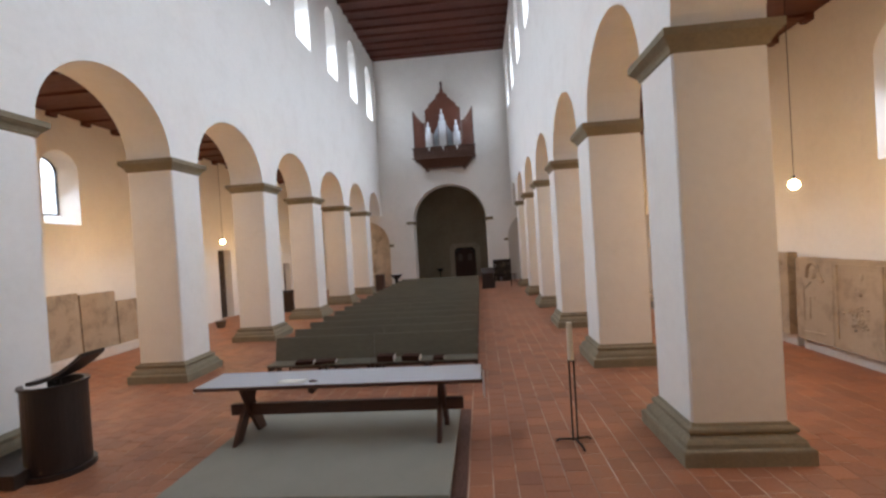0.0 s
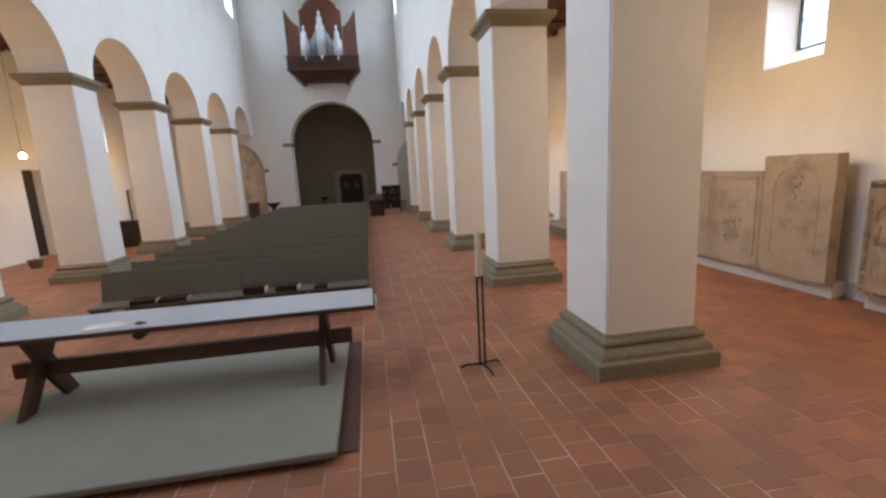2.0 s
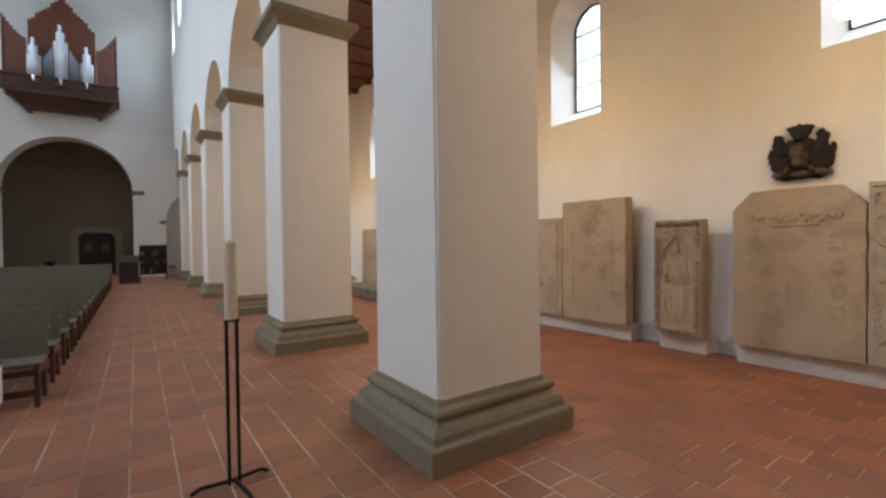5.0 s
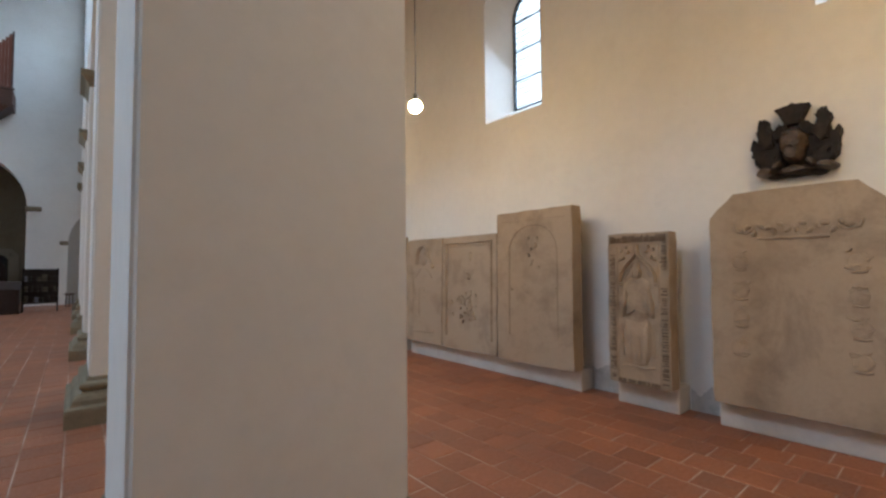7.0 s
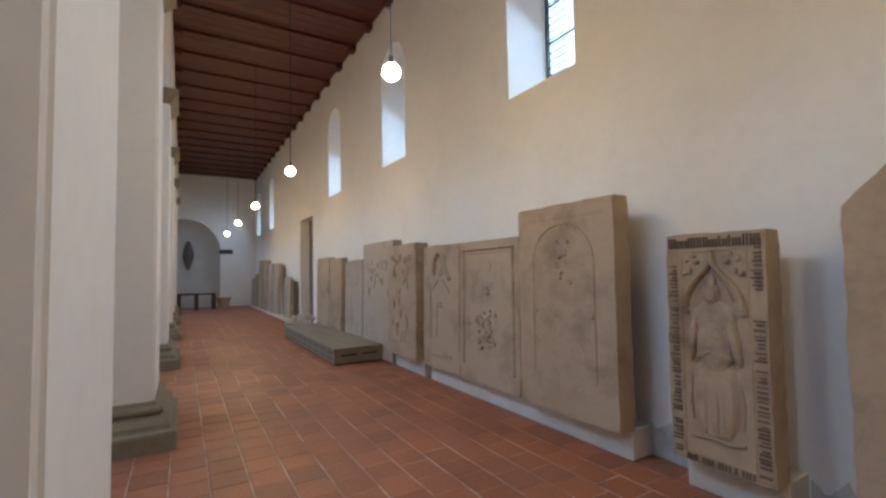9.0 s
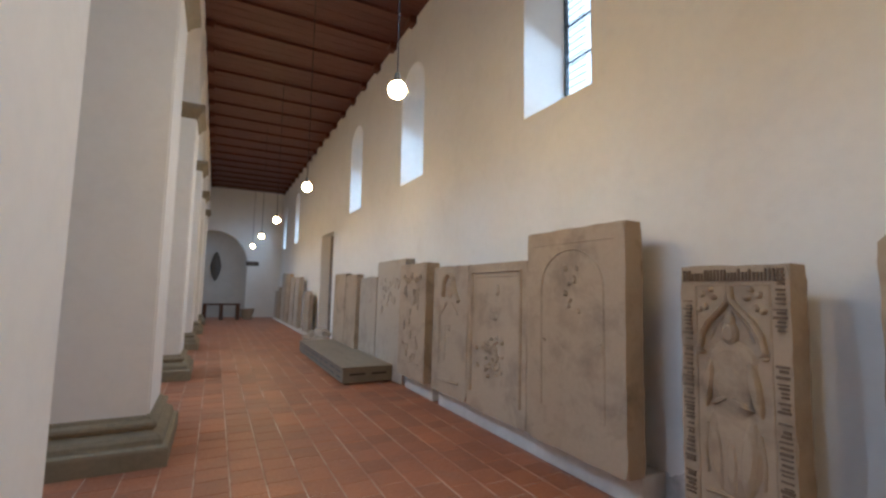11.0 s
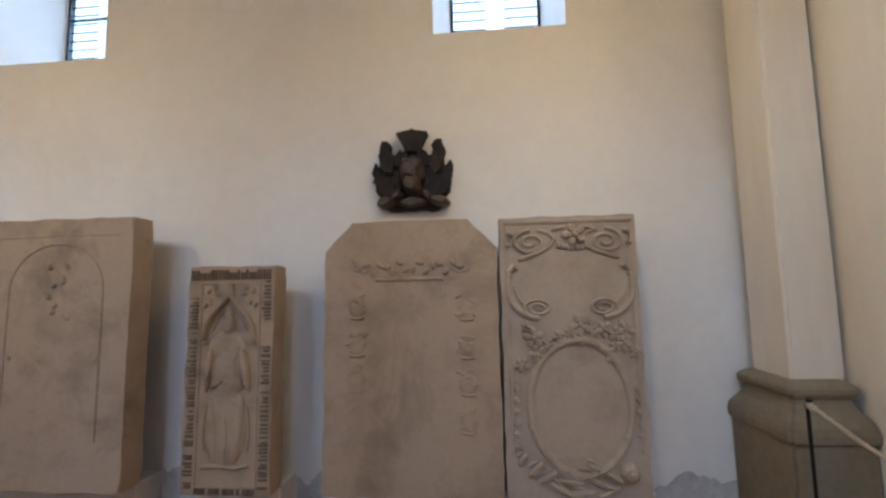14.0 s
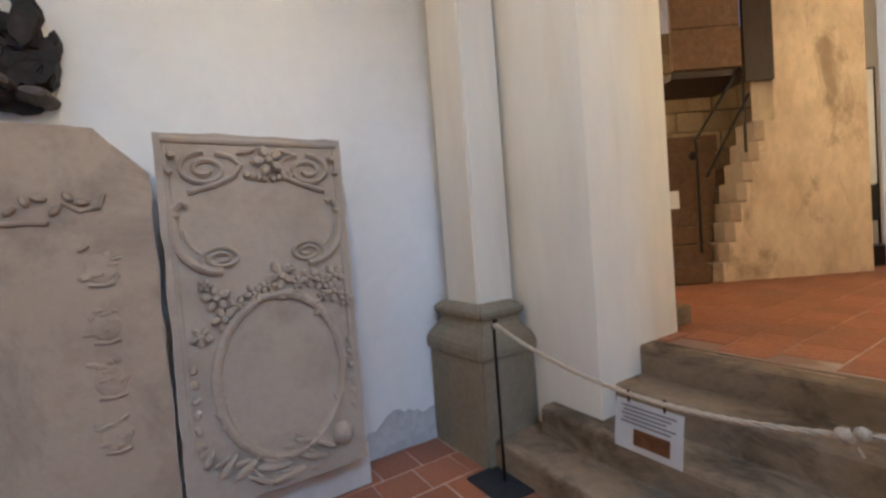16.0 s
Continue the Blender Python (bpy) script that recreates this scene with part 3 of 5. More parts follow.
def pew(w):
    p = thing("pew", pose(0, 0, 0), "long grey-green painted wooden pew with plain back", "pew", "pews in the nave")
    part("seat", boxed(0, -0.40, 0.42, w, 0.02, 0.455, bevel=0.008), BENCH, p)
    b = bmesh.new()
    loft(b, [(0, -0.005, 0.44), (w, -0.005, 0.44), (w, 0.025, 0.44), (0, 0.025, 0.44)], [(0, 0.11, 0.93), (w, 0.11, 0.93), (w, 0.14, 0.93), (0, 0.14, 0.93)])
    bmesh.ops.bevel(b, geom=list(b.edges), offset=0.006, segments=2, affect="EDGES")
    part("backrest", b, BENCH, p)
    part("book_ledge", boxed(0, 0.13, 0.70, w, 0.28, 0.725, bevel=0.005), BENCH, p)
    for x in (0.015, w / 2, w - 0.06):
        b = bmesh.new()
        prof = [(-0.37, 0), (-0.30, 0), (-0.28, 0.32), (-0.02, 0.32), (0.05, 0), (0.13, 0), (0.16, 0.85), (0.11, 0.85), (0.02, 0.43), (-0.37, 0.42)]
        loft(b, [(x, y, z) for y, z in prof], [(x + 0.04, y, z) for y, z in prof])
        part("leg", b, WOOD_DARK, p, "dark brown wooden trestle leg")
    part("foot_rail", boxed(0.05, -0.30, 0.10, w - 0.05, -0.27, 0.17, bevel=0.004), WOOD_DARK, p, "dark brown rail")
    return p


PEW_X, PEW_Y = (-4.50, -2.33), [9.28 + 0.95 * r for r in range(17)]
pew_one = pew(2.16)
pew_one.matrix_world = pose(PEW_X[0], PEW_Y[0], 0)
for r, y in enumerate(PEW_Y):
    for x in PEW_X:
        if r or x > -3:
            copy_thing(pew_one, pose(x, y, 0))


def book(x, y, z, w, d, h, turn, mat, label):
    p = thing("hymn_book", pose(x, y, z, 0, 0, turn), label, "book", "books on the front pew")
    cover = part("cover", boxed(-w / 2, -d / 2, 0, w / 2, d / 2, h, bevel=0.004), mat, p)
    part("page_block", boxed(-w / 2 + 0.006, -d / 2 + 0.004, 0.012, w / 2 + 0.001, d / 2 - 0.004, h - 0.012), PAPER, cover, "cream paper edges")
    return p


for x, w, h in ((-3.72, 0.36, 0.07), (-3.28, 0.42, 0.06), (-2.02, 0.34, 0.12), (-1.50, 0.36, 0.10), (-0.95, 0.22, 0.05)):
    book(x, 9.0, 0.456, w, 0.24, h, random.uniform(-12, 12), LEATHER, "dark brown hymn book lying on the pew seat")

# dark ambo beside the pillar
ambo = thing("ambo", pose(-5.86, 5.72, 0), "dark wooden curved ambo with a bowed reading board", "lectern")


def curved_shell(name, r, thick, z0, z1):
    b = bmesh.new()
    arc = [(r * math.cos(radians(a)), r * math.sin(radians(a))) for a in range(-150, 151, 10)]
    inn = [(x * (r - thick) / r, y * (r - thick) / r) for x, y in arc]
    for i in range(len(arc) - 1):
        q = [arc[i], arc[i + 1], inn[i + 1], inn[i]]
        loft(b, [(x, y, z0) for x, y in q], [(x, y, z1) for x, y in q])
    bmesh.ops.remove_doubles(b, verts=b.verts, dist=0.0005)
    part(name, b, AMBO, ambo)


curved_shell("shell", 0.36, 0.03, 0.02, 1.17)
curved_shell("rim", 0.385, 0.06, 1.165, 1.20)
curved_shell("foot_moulding", 0.41, 0.06, 0.0, 0.07)
b = bmesh.new()
n = 10
rows = [(-0.24 + 0.82 * i / n, 1.235 + 0.36 * (i / n) ** 1.9) for i in range(n + 1)]
for (x0, z0), (x1, z1) in zip(rows, rows[1:]):
    loft(b, [(x0, -0.17, z0), (x1, -0.17, z1), (x1, 0.20, z1), (x0, 0.20, z0)], [(x0, -0.17, z0 - 0.05), (x1, -0.17, z1 - 0.05), (x1, 0.20, z1 - 0.05), (x0, 0.20, z0 - 0.05)])
bmesh.ops.remove_doubles(b, verts=b.verts, dist=0.0005)
part("reading_board", b, AMBO, ambo)
part("support", cylinder(bmesh.new(), (0.0, 0.05, 0.05), (0.0, 0.05, 1.26), 0.035, 10), AMBO, ambo)
part("base_step", boxed(-1.25, -0.55, 0, -0.05, 0.42, 0.19, bevel=0.012), AMBO, ambo)

# ---- organ on the west wall ----
organ = thing("swallow_nest_organ", pose(-2.05, WEST, 0), "red-brown wooden organ with silver pipes on the wall", "organ")


def board(name, y0, y1, tops, z0, mat, x=0):
    """Boarding of upright planks with stepped tops: tops gives (x0, x1, z)."""
    for x0, x1, z in tops:
        part(name, boxed(x0 + 0.004, y0, z0, x1 - 0.004, y1, z, bevel=0.006), mat, organ)


back = []
n = 18
for i in range(n):
    x0 = -1.22 + 2.44 * i / n
    m = abs(x0 + 1.22 / n)
    z = 13.55 - 1.45 * min(1, (m / 1.22)) ** 0.8
    back.append((x0, x0 + 2.44 / n, round(z / 0.12) * 0.12))
board("case_plank", -0.75, -0.62, back, 9.1, WOOD_RED)
part("finial", boxed(-0.07, -0.75, 13.4, 0.07, -0.62, 13.98, bevel=0.02), WOOD_DARK, organ)
for s in (-1, 1):
    wing = []
    for i in range(7):
        d = i / 7
        x0 = 1.25 + 0.75 * d
        z = 11.15 + 0.95 * d ** 1.4
        a, c = sorted((s * x0, s * (x0 + 0.107)))
        wing.append((a, c, z))
    board("wing_plank", -0.95, -0.86, wing, 9.2, WOOD_RED)
    part("wing_post", boxed(*sorted((s * 2.0, s * 2.06))[:1], -0.97, 9.2, sorted((s * 2.0, s * 2.06))[1], -0.86, 12.05), WOOD_DARK, organ)
b = bmesh.new()
loft(b, [(-2.1, -1.3, 8.65), (2.1, -1.3, 8.65), (2.1, -1.3, 9.35), (-2.1, -1.3, 9.35)], [(-2.1, 0, 8.65), (2.1, 0, 8.65), (2.1, 0, 9.35), (-2.1, 0, 9.35)])
part("gallery_box", b, WOOD_DARK, organ, "dark wooden balcony box")
b = bmesh.new()
loft(b, [(-2.0, -1.25, 8.66), (2.0, -1.25, 8.66), (2.0, 0, 8.66), (-2.0, 0, 8.66)], [(-1.45, -0.8, 8.1), (1.45, -0.8, 8.1), (1.45, 0, 8.1), (-1.45, 0, 8.1)])
part("corbel", b, WOOD_DARK, organ, "dark tapering underside")
for x in (-1.3, 1.3):
    part("bracket", boxed(x - 0.09, -0.85, 7.95, x + 0.09, 0, 8.2, bevel=0.02), WOOD_DARK, organ)


def pipe(x, y, z0, h, r, mat):
    b = cylinder(bmesh.new(), (x, y, z0), (x, y, z0 + 0.28), r * 0.35, 10, r)
    cylinder(b, (x, y, z0 + 0.28), (x, y, z0 + h), r, 10)
    p = part("organ_pipe", b, mat, organ, "silver tin pipe" if mat is METAL else "grey lead pipe")
    for f in p.data.polygons:
        f.use_smooth = len(f.vertices) == 4


for cx, h in ((-0.98, 1.95), (-0.04, 2.75), (0.90, 1.95)):
    for i in range(5):
        d = (i - 2)
        pipe(cx + d * 0.10, -1.10 - 0.12 * (2 - abs(d)), 9.12, h - 0.30 * abs(d) ** 1.2, 0.052 if d else 0.066, METAL)
    part("tower_foot", boxed(cx - .27, -1.42, 9.02, cx + .27, -1.0, 9.14, bevel=.03), WOOD_DARK, organ)
    part("tower_cap", boxed(cx - .05, -1.36, 9.12 + h, cx + .05, -1.26, 9.22 + h, bevel=.02), WOOD_RED, organ)
for a, c in ((-0.66, -0.36), (0.28, 0.58)):
    for i in range(7):
        k = i / 6
        up = k if a < 0 else 1 - k
        pipe(a + (c - a) * k, -1.0, 9.30, 1.05 + 0.55 * up, 0.026, PIPE_GREY)
part("gallery_rail", boxed(-2.16, -1.36, 9.33, 2.16, -1.28, 9.42, bevel=.02), WOOD_DARK, organ)
part("gallery_rail", boxed(-2.16, -1.36, 8.60, 2.16, -1.28, 8.70, bevel=.02), WOOD_DARK, organ)
for i in range(9):
    part("gallery_panel", boxed(-2.0 + i * .45, -1.325, 8.76, -1.62 + i * .45, -1.30, 9.28, bevel=.012), WOOD_DARK, organ)

# ---- west end ----
imp = lambda name, x0, x1, z: tagged(part(name, boxed(x0, WEST - 0.10, z, x1, WEST + 1.2, z + 0.2, bevel=0.02), STONE), kind="structure")
imp("trim_impost_a", -5.12, -4.55, 4.32)
imp("trim_impost_b", 0.45, 1.02, 4.32)
for x in (-6.44, 1.68):
    tagged(part("trim_impost_side", boxed(x, WEST - 0.10, 2.80, x + 0.30, WEST + 0.05, 2.98, bevel=0.02), STONE), kind="structure")
portal = thing("tower_portal", pose(-1.27, WEST + 5.0, 0), "dark arched wooden double door in a grey stone surround", "door", kind="structure")
b = bmesh.new()
for w, h, d in ((1.24, 2.78, 0.14), (1.06, 2.62, 0.24)):
    fr = [(-w, 0), (-w, h - .34), (-w + .28, h), (w - .28, h), (w, h - .34), (w, 0)]
    inner = [(-w + .2, 0), (-w + .2, h - .42), (-w + .40, h - .18), (w - .40, h - .18), (w - .2, h - .42), (w - .2, 0)]
    for i in range(5):
        q = [fr[i], fr[i + 1], inner[i + 1], inner[i]]
        loft(b, [(x, -d, z) for x, z in q], [(x, -0.01, z) for x, z in q])
part("surround", b, SURROUND, portal, "stepped grey stone surround")
# Flat black sheet behind the leaves paints the shade of the door recess.
part("tympanum", boxed(-.95, -.05, 0, .95, -.005, 2.5), BLACK, portal, "black sheet standing in for recess shade")
for s in (-1, 1):
    pts = [(0.01 * s, 0.02), (0.80 * s, 0.02)] + [(s * .80 * math.cos(radians(a)), 1.55 + .80 * math.sin(radians(a))) for a in range(0, 90, 10)] + [(0.01 * s, 2.35)]
    d = part("door_leaf", loft(bmesh.new(), [(x, -.13, z) for x, z in pts], [(x, -.07, z) for x, z in pts]), PORTAL_RED, portal)
    pts = [(s * .39 - .17, 1.35), (s * .39 + .17, 1.35)] + [(s * .39 + .17 * math.cos(radians(a)), 1.75 + .17 * math.sin(radians(a))) for a in range(0, 181, 20)]
    part("door_light", loft(bmesh.new(), [(x, -.136, z) for x, z in pts], [(x, -.126, z) for x, z in pts]), PANE_DIM, d, "dim glazed light with round head")
    for z in (.25, .80):
        part("door_panel", boxed(s * .39 - .22, -.142, z, s * .39 + .22, -.128, z + .42, bevel=.006), PORTAL_RED, d)
pot = thing("flower_stand", pose(-3.35, WEST + 4.6, 0), "small dark stand with a wide bowl by the tower wall", "stand")
part("stem", cylinder(bmesh.new(), (0, 0, 0), (0, 0, .62), .05, 10), IRON, pot)
part("bowl", cylinder(bmesh.new(), (0, 0, .60), (0, 0, .82), .12, 16, .32), IRON, pot)

shelf = thing("book_rack", pose(1.25, 27.1, 0), "dark metal book and brochure rack with shelves", "rack")
for x in (-0.5, 0.5):
    for y in (-0.2, 0.2):
        part("upright", boxed(x - 0.02, y - 0.02, 0, x + 0.02, y + 0.02, 1.68), IRON, shelf)
for z in (0.35, 0.75, 1.15, 1.62):
    part("rack_shelf", boxed(-0.5, -0.2, z, 0.5, 0.2, z + 0.025), IRON, shelf)
for z in (0.376, 0.776, 1.176):
    x = -0.45
    while x < 0.4:
        w, h = random.uniform(0.05, 0.15), random.uniform(0.15, 0.28)
        k = thing("brochure", pose(1.25 + x + w / 2, 27.0, z), "upright printed brochure stack on the rack", "brochure", "brochures on the rack")
        part("stack", boxed(-w / 2, -0.08, 0, w / 2, 0.1, h), random.choice([INK, AMBO, BENCH, BENCH, AMBO, BLACKWOOD]), k)
        x += w + 0.03
part("back_panel", boxed(-0.5, 0.205, 0.3, 0.5, 0.22, 1.62), AMBO, shelf, "dark back panel")
for z in (0.46, 0.86, 1.26):
    part("front_rail", boxed(-0.5, -0.215, z, 0.5, -0.205, z + 0.02), IRON, shelf)
chest = thing("offering_chest", pose(0.35, 26.6, 0), "dark wooden chest with sloped lid beside the pews", "chest")
part("body", boxed(-0.35, -0.3, 0, 0.35, 0.3, 0.9, bevel=0.02), BLACKWOOD, chest)
part("plinth", boxed(-0.38, -0.33, 0, 0.38, 0.33, 0.09, bevel=0.01), BLACKWOOD, chest)
part("front_panel", boxed(-0.27, -0.315, 0.17, 0.27, -0.30, 0.80, bevel=0.006), BLACKWOOD, chest)
b = bmesh.new()
loft(b, [(-0.38, -0.33, 0.9), (-0.38, 0.33, 0.9), (-0.38, 0.33, 1.2)], [(0.38, -0.33, 0.9), (0.38, 0.33, 0.9), (0.38, 0.33, 1.2)])
part("lid", b, BLACKWOOD, chest)
font = thing("holy_water_font", pose(-5.38, 27.6, 0), "dark metal bowl on a tapering stand", "font")
part("stem", cylinder(bmesh.new(), (0, 0, 0), (0, 0, 0.75), 0.16, 12, 0.10), IRON, font)
b = cylinder(bmesh.new(), (0, 0, 0.74), (0, 0, 1.0), 0.12, 20, 0.36)
cylinder(b, (0, 0, 1.0), (0, 0, 1.05), 0.38, 20)
part("bowl", b, IRON, font)
# Pale tin colour puts the water's sheen into the disc itself.
part("water", cylinder(bmesh.new(), (0, 0, 1.05), (0, 0, 1.056), 0.30, 20), METAL, font, "bright disc painting the sheen on water")
chair_dark = thing("side_cupboard", pose(-6.45, 27.7, 0), "dark wooden cupboard standing by the wall", "cupboard")
part("body", boxed(-0.25, -0.3, 0, 0.25, 0.3, 1.1, bevel=0.02), WOOD_DARK, chair_dark)
part("door", boxed(-0.20, -0.325, 0.1, 0.20, -0.30, 1.0, bevel=0.01), WOOD_DARK, chair_dark)
post = thing("stool", pose(2.1, 29.0, 0), "small dark round stool against the pillar", "stool")
part("seat", cylinder(bmesh.new(), (0, 0, 0.55), (0, 0, 0.6), 0.18, 16), WOOD_DARK, post)
for a in range(4):
    part("leg", cylinder(bmesh.new(), (0.13 * math.cos(a * 1.57), 0.13 * math.sin(a * 1.57), 0), (0.1 * math.cos(a * 1.57), 0.1 * math.sin(a * 1.57), 0.55), 0.018, 6), WOOD_DARK, post)

cab = thing("low_cabinet", pose(-9.38, 20.55, 0), "low black cabinet standing in the south aisle", "cabinet")
part("body", boxed(-.48, -.25, .05, .48, .25, .98, bevel=.012), BLACK, cab)
part("top", boxed(-.51, -.28, .98, .51, .28, 1.02, bevel=.008), BLACK, cab)
for s in (-1, 1):
    d = part("door", boxed(s * .235 - .22, -.27, .10, s * .235 + .22, -.25, .94, bevel=.006), BLACKWOOD, cab)
    part("handle", cylinder(bmesh.new(), (s * .05, -.285, .50), (s * .05, -.285, .60), .008, 8), IRON, d)
part("plinth", boxed(-.44, -.22, 0, .44, .22, .05), BLACK, cab)
basket = thing("wicker_basket", pose(-10.38, 16.75, 0), "small brown basket on the aisle floor", "basket")
b = cylinder(bmesh.new(), (0, 0, 0), (0, 0, .24), .14, 18, .19)
cylinder(b, (0, 0, .23), (0, 0, .27), .20, 18)
part("body", b, DOOR_GREY, basket)
for k in range(3):
    part("hoop", cylinder(bmesh.new(), (0, 0, .04 + .07 * k), (0, 0, .058 + .07 * k), .158 + .014 * k, 18), WOOD_DARK, basket)

# dark doors of the aisles
def plain_door(name, x, y0, y1, z, mat, label, out):
    p = thing(name, pose(x, y0, 0), label, "door", kind="structure")
    w = y1 - y0
    for i in range(6):
        part("plank", boxed(0, w * i / 6 + 0.003, 0.01, out * 0.05, w * (i + 1) / 6 - 0.003, z, bevel=0.003), mat, p)
    part("door_handle", cylinder(bmesh.new(), (-out * 0.05, w * 0.86, 1.05), (-out * 0.05, w * 0.74, 1.05), 0.012, 8), IRON, p)
    return p


plain_door("door_1", AR + 0.30, 18.42, 20.33, 3.6, DOOR_GREY, "tall grey-brown plank door set deep in the wall", 1)
plain_door("door_2", AL - 0.30, 18.75, 20.05, 3.2, BLACKWOOD, "dark brown wooden door in the aisle wall", -1)
plain_door("door_3", AL - 0.30, 25.15, 26.35, 2.3, BLACKWOOD, "low dark wooden door in the aisle wall", -1)

# ---- grave slabs along the aisle wall ----
for y0, y1 in ((3.24, 5.50), (5.86, 6.51), (6.97, 10.44), (10.64, 11.72)):
    tagged(part("plinth_ledge", boxed(6.935, y0, 0, AR + 0.01, y1, 0.26, bevel=0.012), LEDGE), kind="structure")
tagged(part("plinth_ledge_south", boxed(AL - 0.01, 10.4, 0, AL + 0.45, 14.2, 0.27, bevel=0.012), LEDGE), kind="structure")


def cement_patch(y0, y1, z, seed):
    """Thin damp cement repair at the foot of the aisle wall, with a ragged top."""
    n = 30
    pts = [(y1, 0.0), (y0, 0.0)] + [(y0 + (y1 - y0) * i / n, z * (.62 + .4 * noise.noise((i * .11, seed, .7)) + .10 * noise.noise((i * .45, seed, 3.1)))) for i in range(n + 1)]
    b = loft(bmesh.new(), [(AR - .005, y, q) for y, q in pts], [(AR + .01, y, q) for y, q in pts])
    tagged(part("trim_cement_patch", b, CEMENT), kind="structure")


for y0, y1, z, seed in ((2.50, 3.23, .36, 1.0), (5.52, 5.85, .34, 4.0), (6.52, 6.96, .40, 8.0), (10.45, 10.63, .3, 11.0)):
    cement_patch(y0, y1, z, seed)


def rough_outline(pts, step=0.09, jitter=0.006):
    """Outline with many points and a slightly broken edge."""
    out = []
    for (y0, z0), (y1, z1) in zip(pts, pts[1:] + pts[:1]):
        n = max(1, int(math.hypot(y1 - y0, z1 - z0) / step))
        for i in range(n):
            k = i / n
            j = 0 if i == 0 else jitter
            out.append((y0 + (y1 - y0) * k + random.uniform(-j, j), z0 + (z1 - z0) * k + random.uniform(-j, j)))
    return out


def grave_slab(y0, y1, z0, z1, front, depth, lean, label, mat, clip=None, group="grave slabs along the wall"):
    w, h = y1 - y0, z1 - z0
    p = thing("grave_slab", pose(front, y0, z0, 0, lean, 0), label, "grave slab", group)
    pts = [(0, 0), (w, 0), (w, h), (0, h)]
    if clip:
        pts = [(0, 0), (w, 0), (w, h - clip[1]), (w - clip[0], h), (clip[0], h), (0, h - clip[1])]
    pts = rough_outline(pts)
    b = bmesh.new()
    loft(b, [(0, y, z) for y, z in pts], [(depth, y, z) for y, z in pts])
    rim = [e for e in b.edges if abs(e.verts[0].co.x - e.verts[1].co.x) < 1e-5]
    bmesh.ops.bevel(b, geom=rim, offset=0.012, segments=2, affect="EDGES")
    part("body", b, mat, p)
    p["w"], p["h"] = w, h
    return p


def ridge(b, pts, r, closed=False, flat=0.6):
    """Rounded moulding that follows a line on a slab's face (y, z)."""
    n = len(pts)
    loops = []
    for i, (y, z) in enumerate(pts):
        if closed:
            a, c = pts[i - 1], pts[(i + 1) % n]
        else:
            a, c = pts[max(0, i - 1)], pts[min(n - 1, i + 1)]
        ty, tz = c[0] - a[0], c[1] - a[1]
        l = math.hypot(ty, tz) or 1
        ny, nz = -tz / l, ty / l
        loops.append([b.verts.new((-1.7 * r * flat * math.sin(math.pi * k / 4) + 0.001, y + ny * r * math.cos(math.pi * k / 4), z + nz * r * math.cos(math.pi * k / 4))) for k in range(5)])
    for i in range(n if closed else n - 1):
        u, v = loops[i], loops[(i + 1) % n]
        for k in range(4):
            b.faces.new((u[k], u[k + 1], v[k + 1], v[k]))
    if not closed:
        b.faces.new(loops[0]), b.faces.new(loops[-1][::-1])
    return b


def dome(b, y, z, ry, rz, h, turn=0.0, n=10):
    """Low rounded boss on a slab's face."""
    ca, sa = math.cos(turn), math.sin(turn)
    rings = []
    for k in (0, 1, 2):
        f, hh = math.cos(k * 0.5), math.sin(k * 0.5 + 0.02)
        ring = []
        for i in range(n):
            u, v = ry * f * math.cos(2 * math.pi * i / n), rz * f * math.sin(2 * math.pi * i / n)
            ring.append(b.verts.new((-1.7 * h * hh + 0.001, y + u * ca - v * sa, z + u * sa + v * ca)))
        rings.append(ring)
    for u, v in zip(rings, rings[1:]):
        for i in range(n):
            b.faces.new((u[i], u[(i + 1) % n], v[(i + 1) % n], v[i]))
    b.faces.new(rings[-1])
    return b


def oval(cy, cz, ry, rz, a0=0, a1=360, n=36):
    return [(cy + ry * math.cos(radians(a0 + (a1 - a0) * i / n)), cz + rz * math.sin(radians(a0 + (a1 - a0) * i / n))) for i in range(n + (a1 - a0 < 360))]


def spiral(cy, cz, r0, turns, start, sgn, n=40):
    return [(cy + r0 * (1 - 0.8 * i / n) * math.cos(start + sgn * turns * 2 * math.pi * i / n), cz + r0 * (1 - 0.8 * i / n) * math.sin(start + sgn * turns * 2 * math.pi * i / n)) for i in range(n + 1)]


def flower(b, y, z, r, h=0.026):
    r *= 1.3
    for k in range(5):
        a = k * 1.2566 + y * 9
        dome(b, y + r * 0.62 * math.cos(a), z + r * 0.62 * math.sin(a), r * 0.5, r * 0.36, h * 0.8, a, 8)
    dome(b, y, z, r * 0.32, r * 0.32, h * 1.3, 0, 8)


def frame_ridge(b, y0, z0, y1, z1, r):
    ridge(b, [(y0, z0), (y1, z0), (y1, z1), (y0, z1)], r, True)


# scroll slab
g = grave_slab(3.31, 4.235, .26, 2.14, 6.785, .17, 1.2, "pale sandstone grave slab carved with scrolls and a wreath", SLAB_GREY)
W, Hh = g["w"], g["h"]
b = bmesh.new()
ridge(b, [(0.03, Hh - 0.035), (W - 0.03, Hh - 0.035)], 0.018)
ridge(b, [(0.045, 0.3), (0.045, Hh - 0.06)], 0.012)
ridge(b, [(W - 0.045, 0.3), (W - 0.045, Hh - 0.06)], 0.012)
part("moulding", b, SLAB_GREY, g)
def squashed(pts, cz, k):
    return [(y, cz + (z - cz) * k) for y, z in pts]


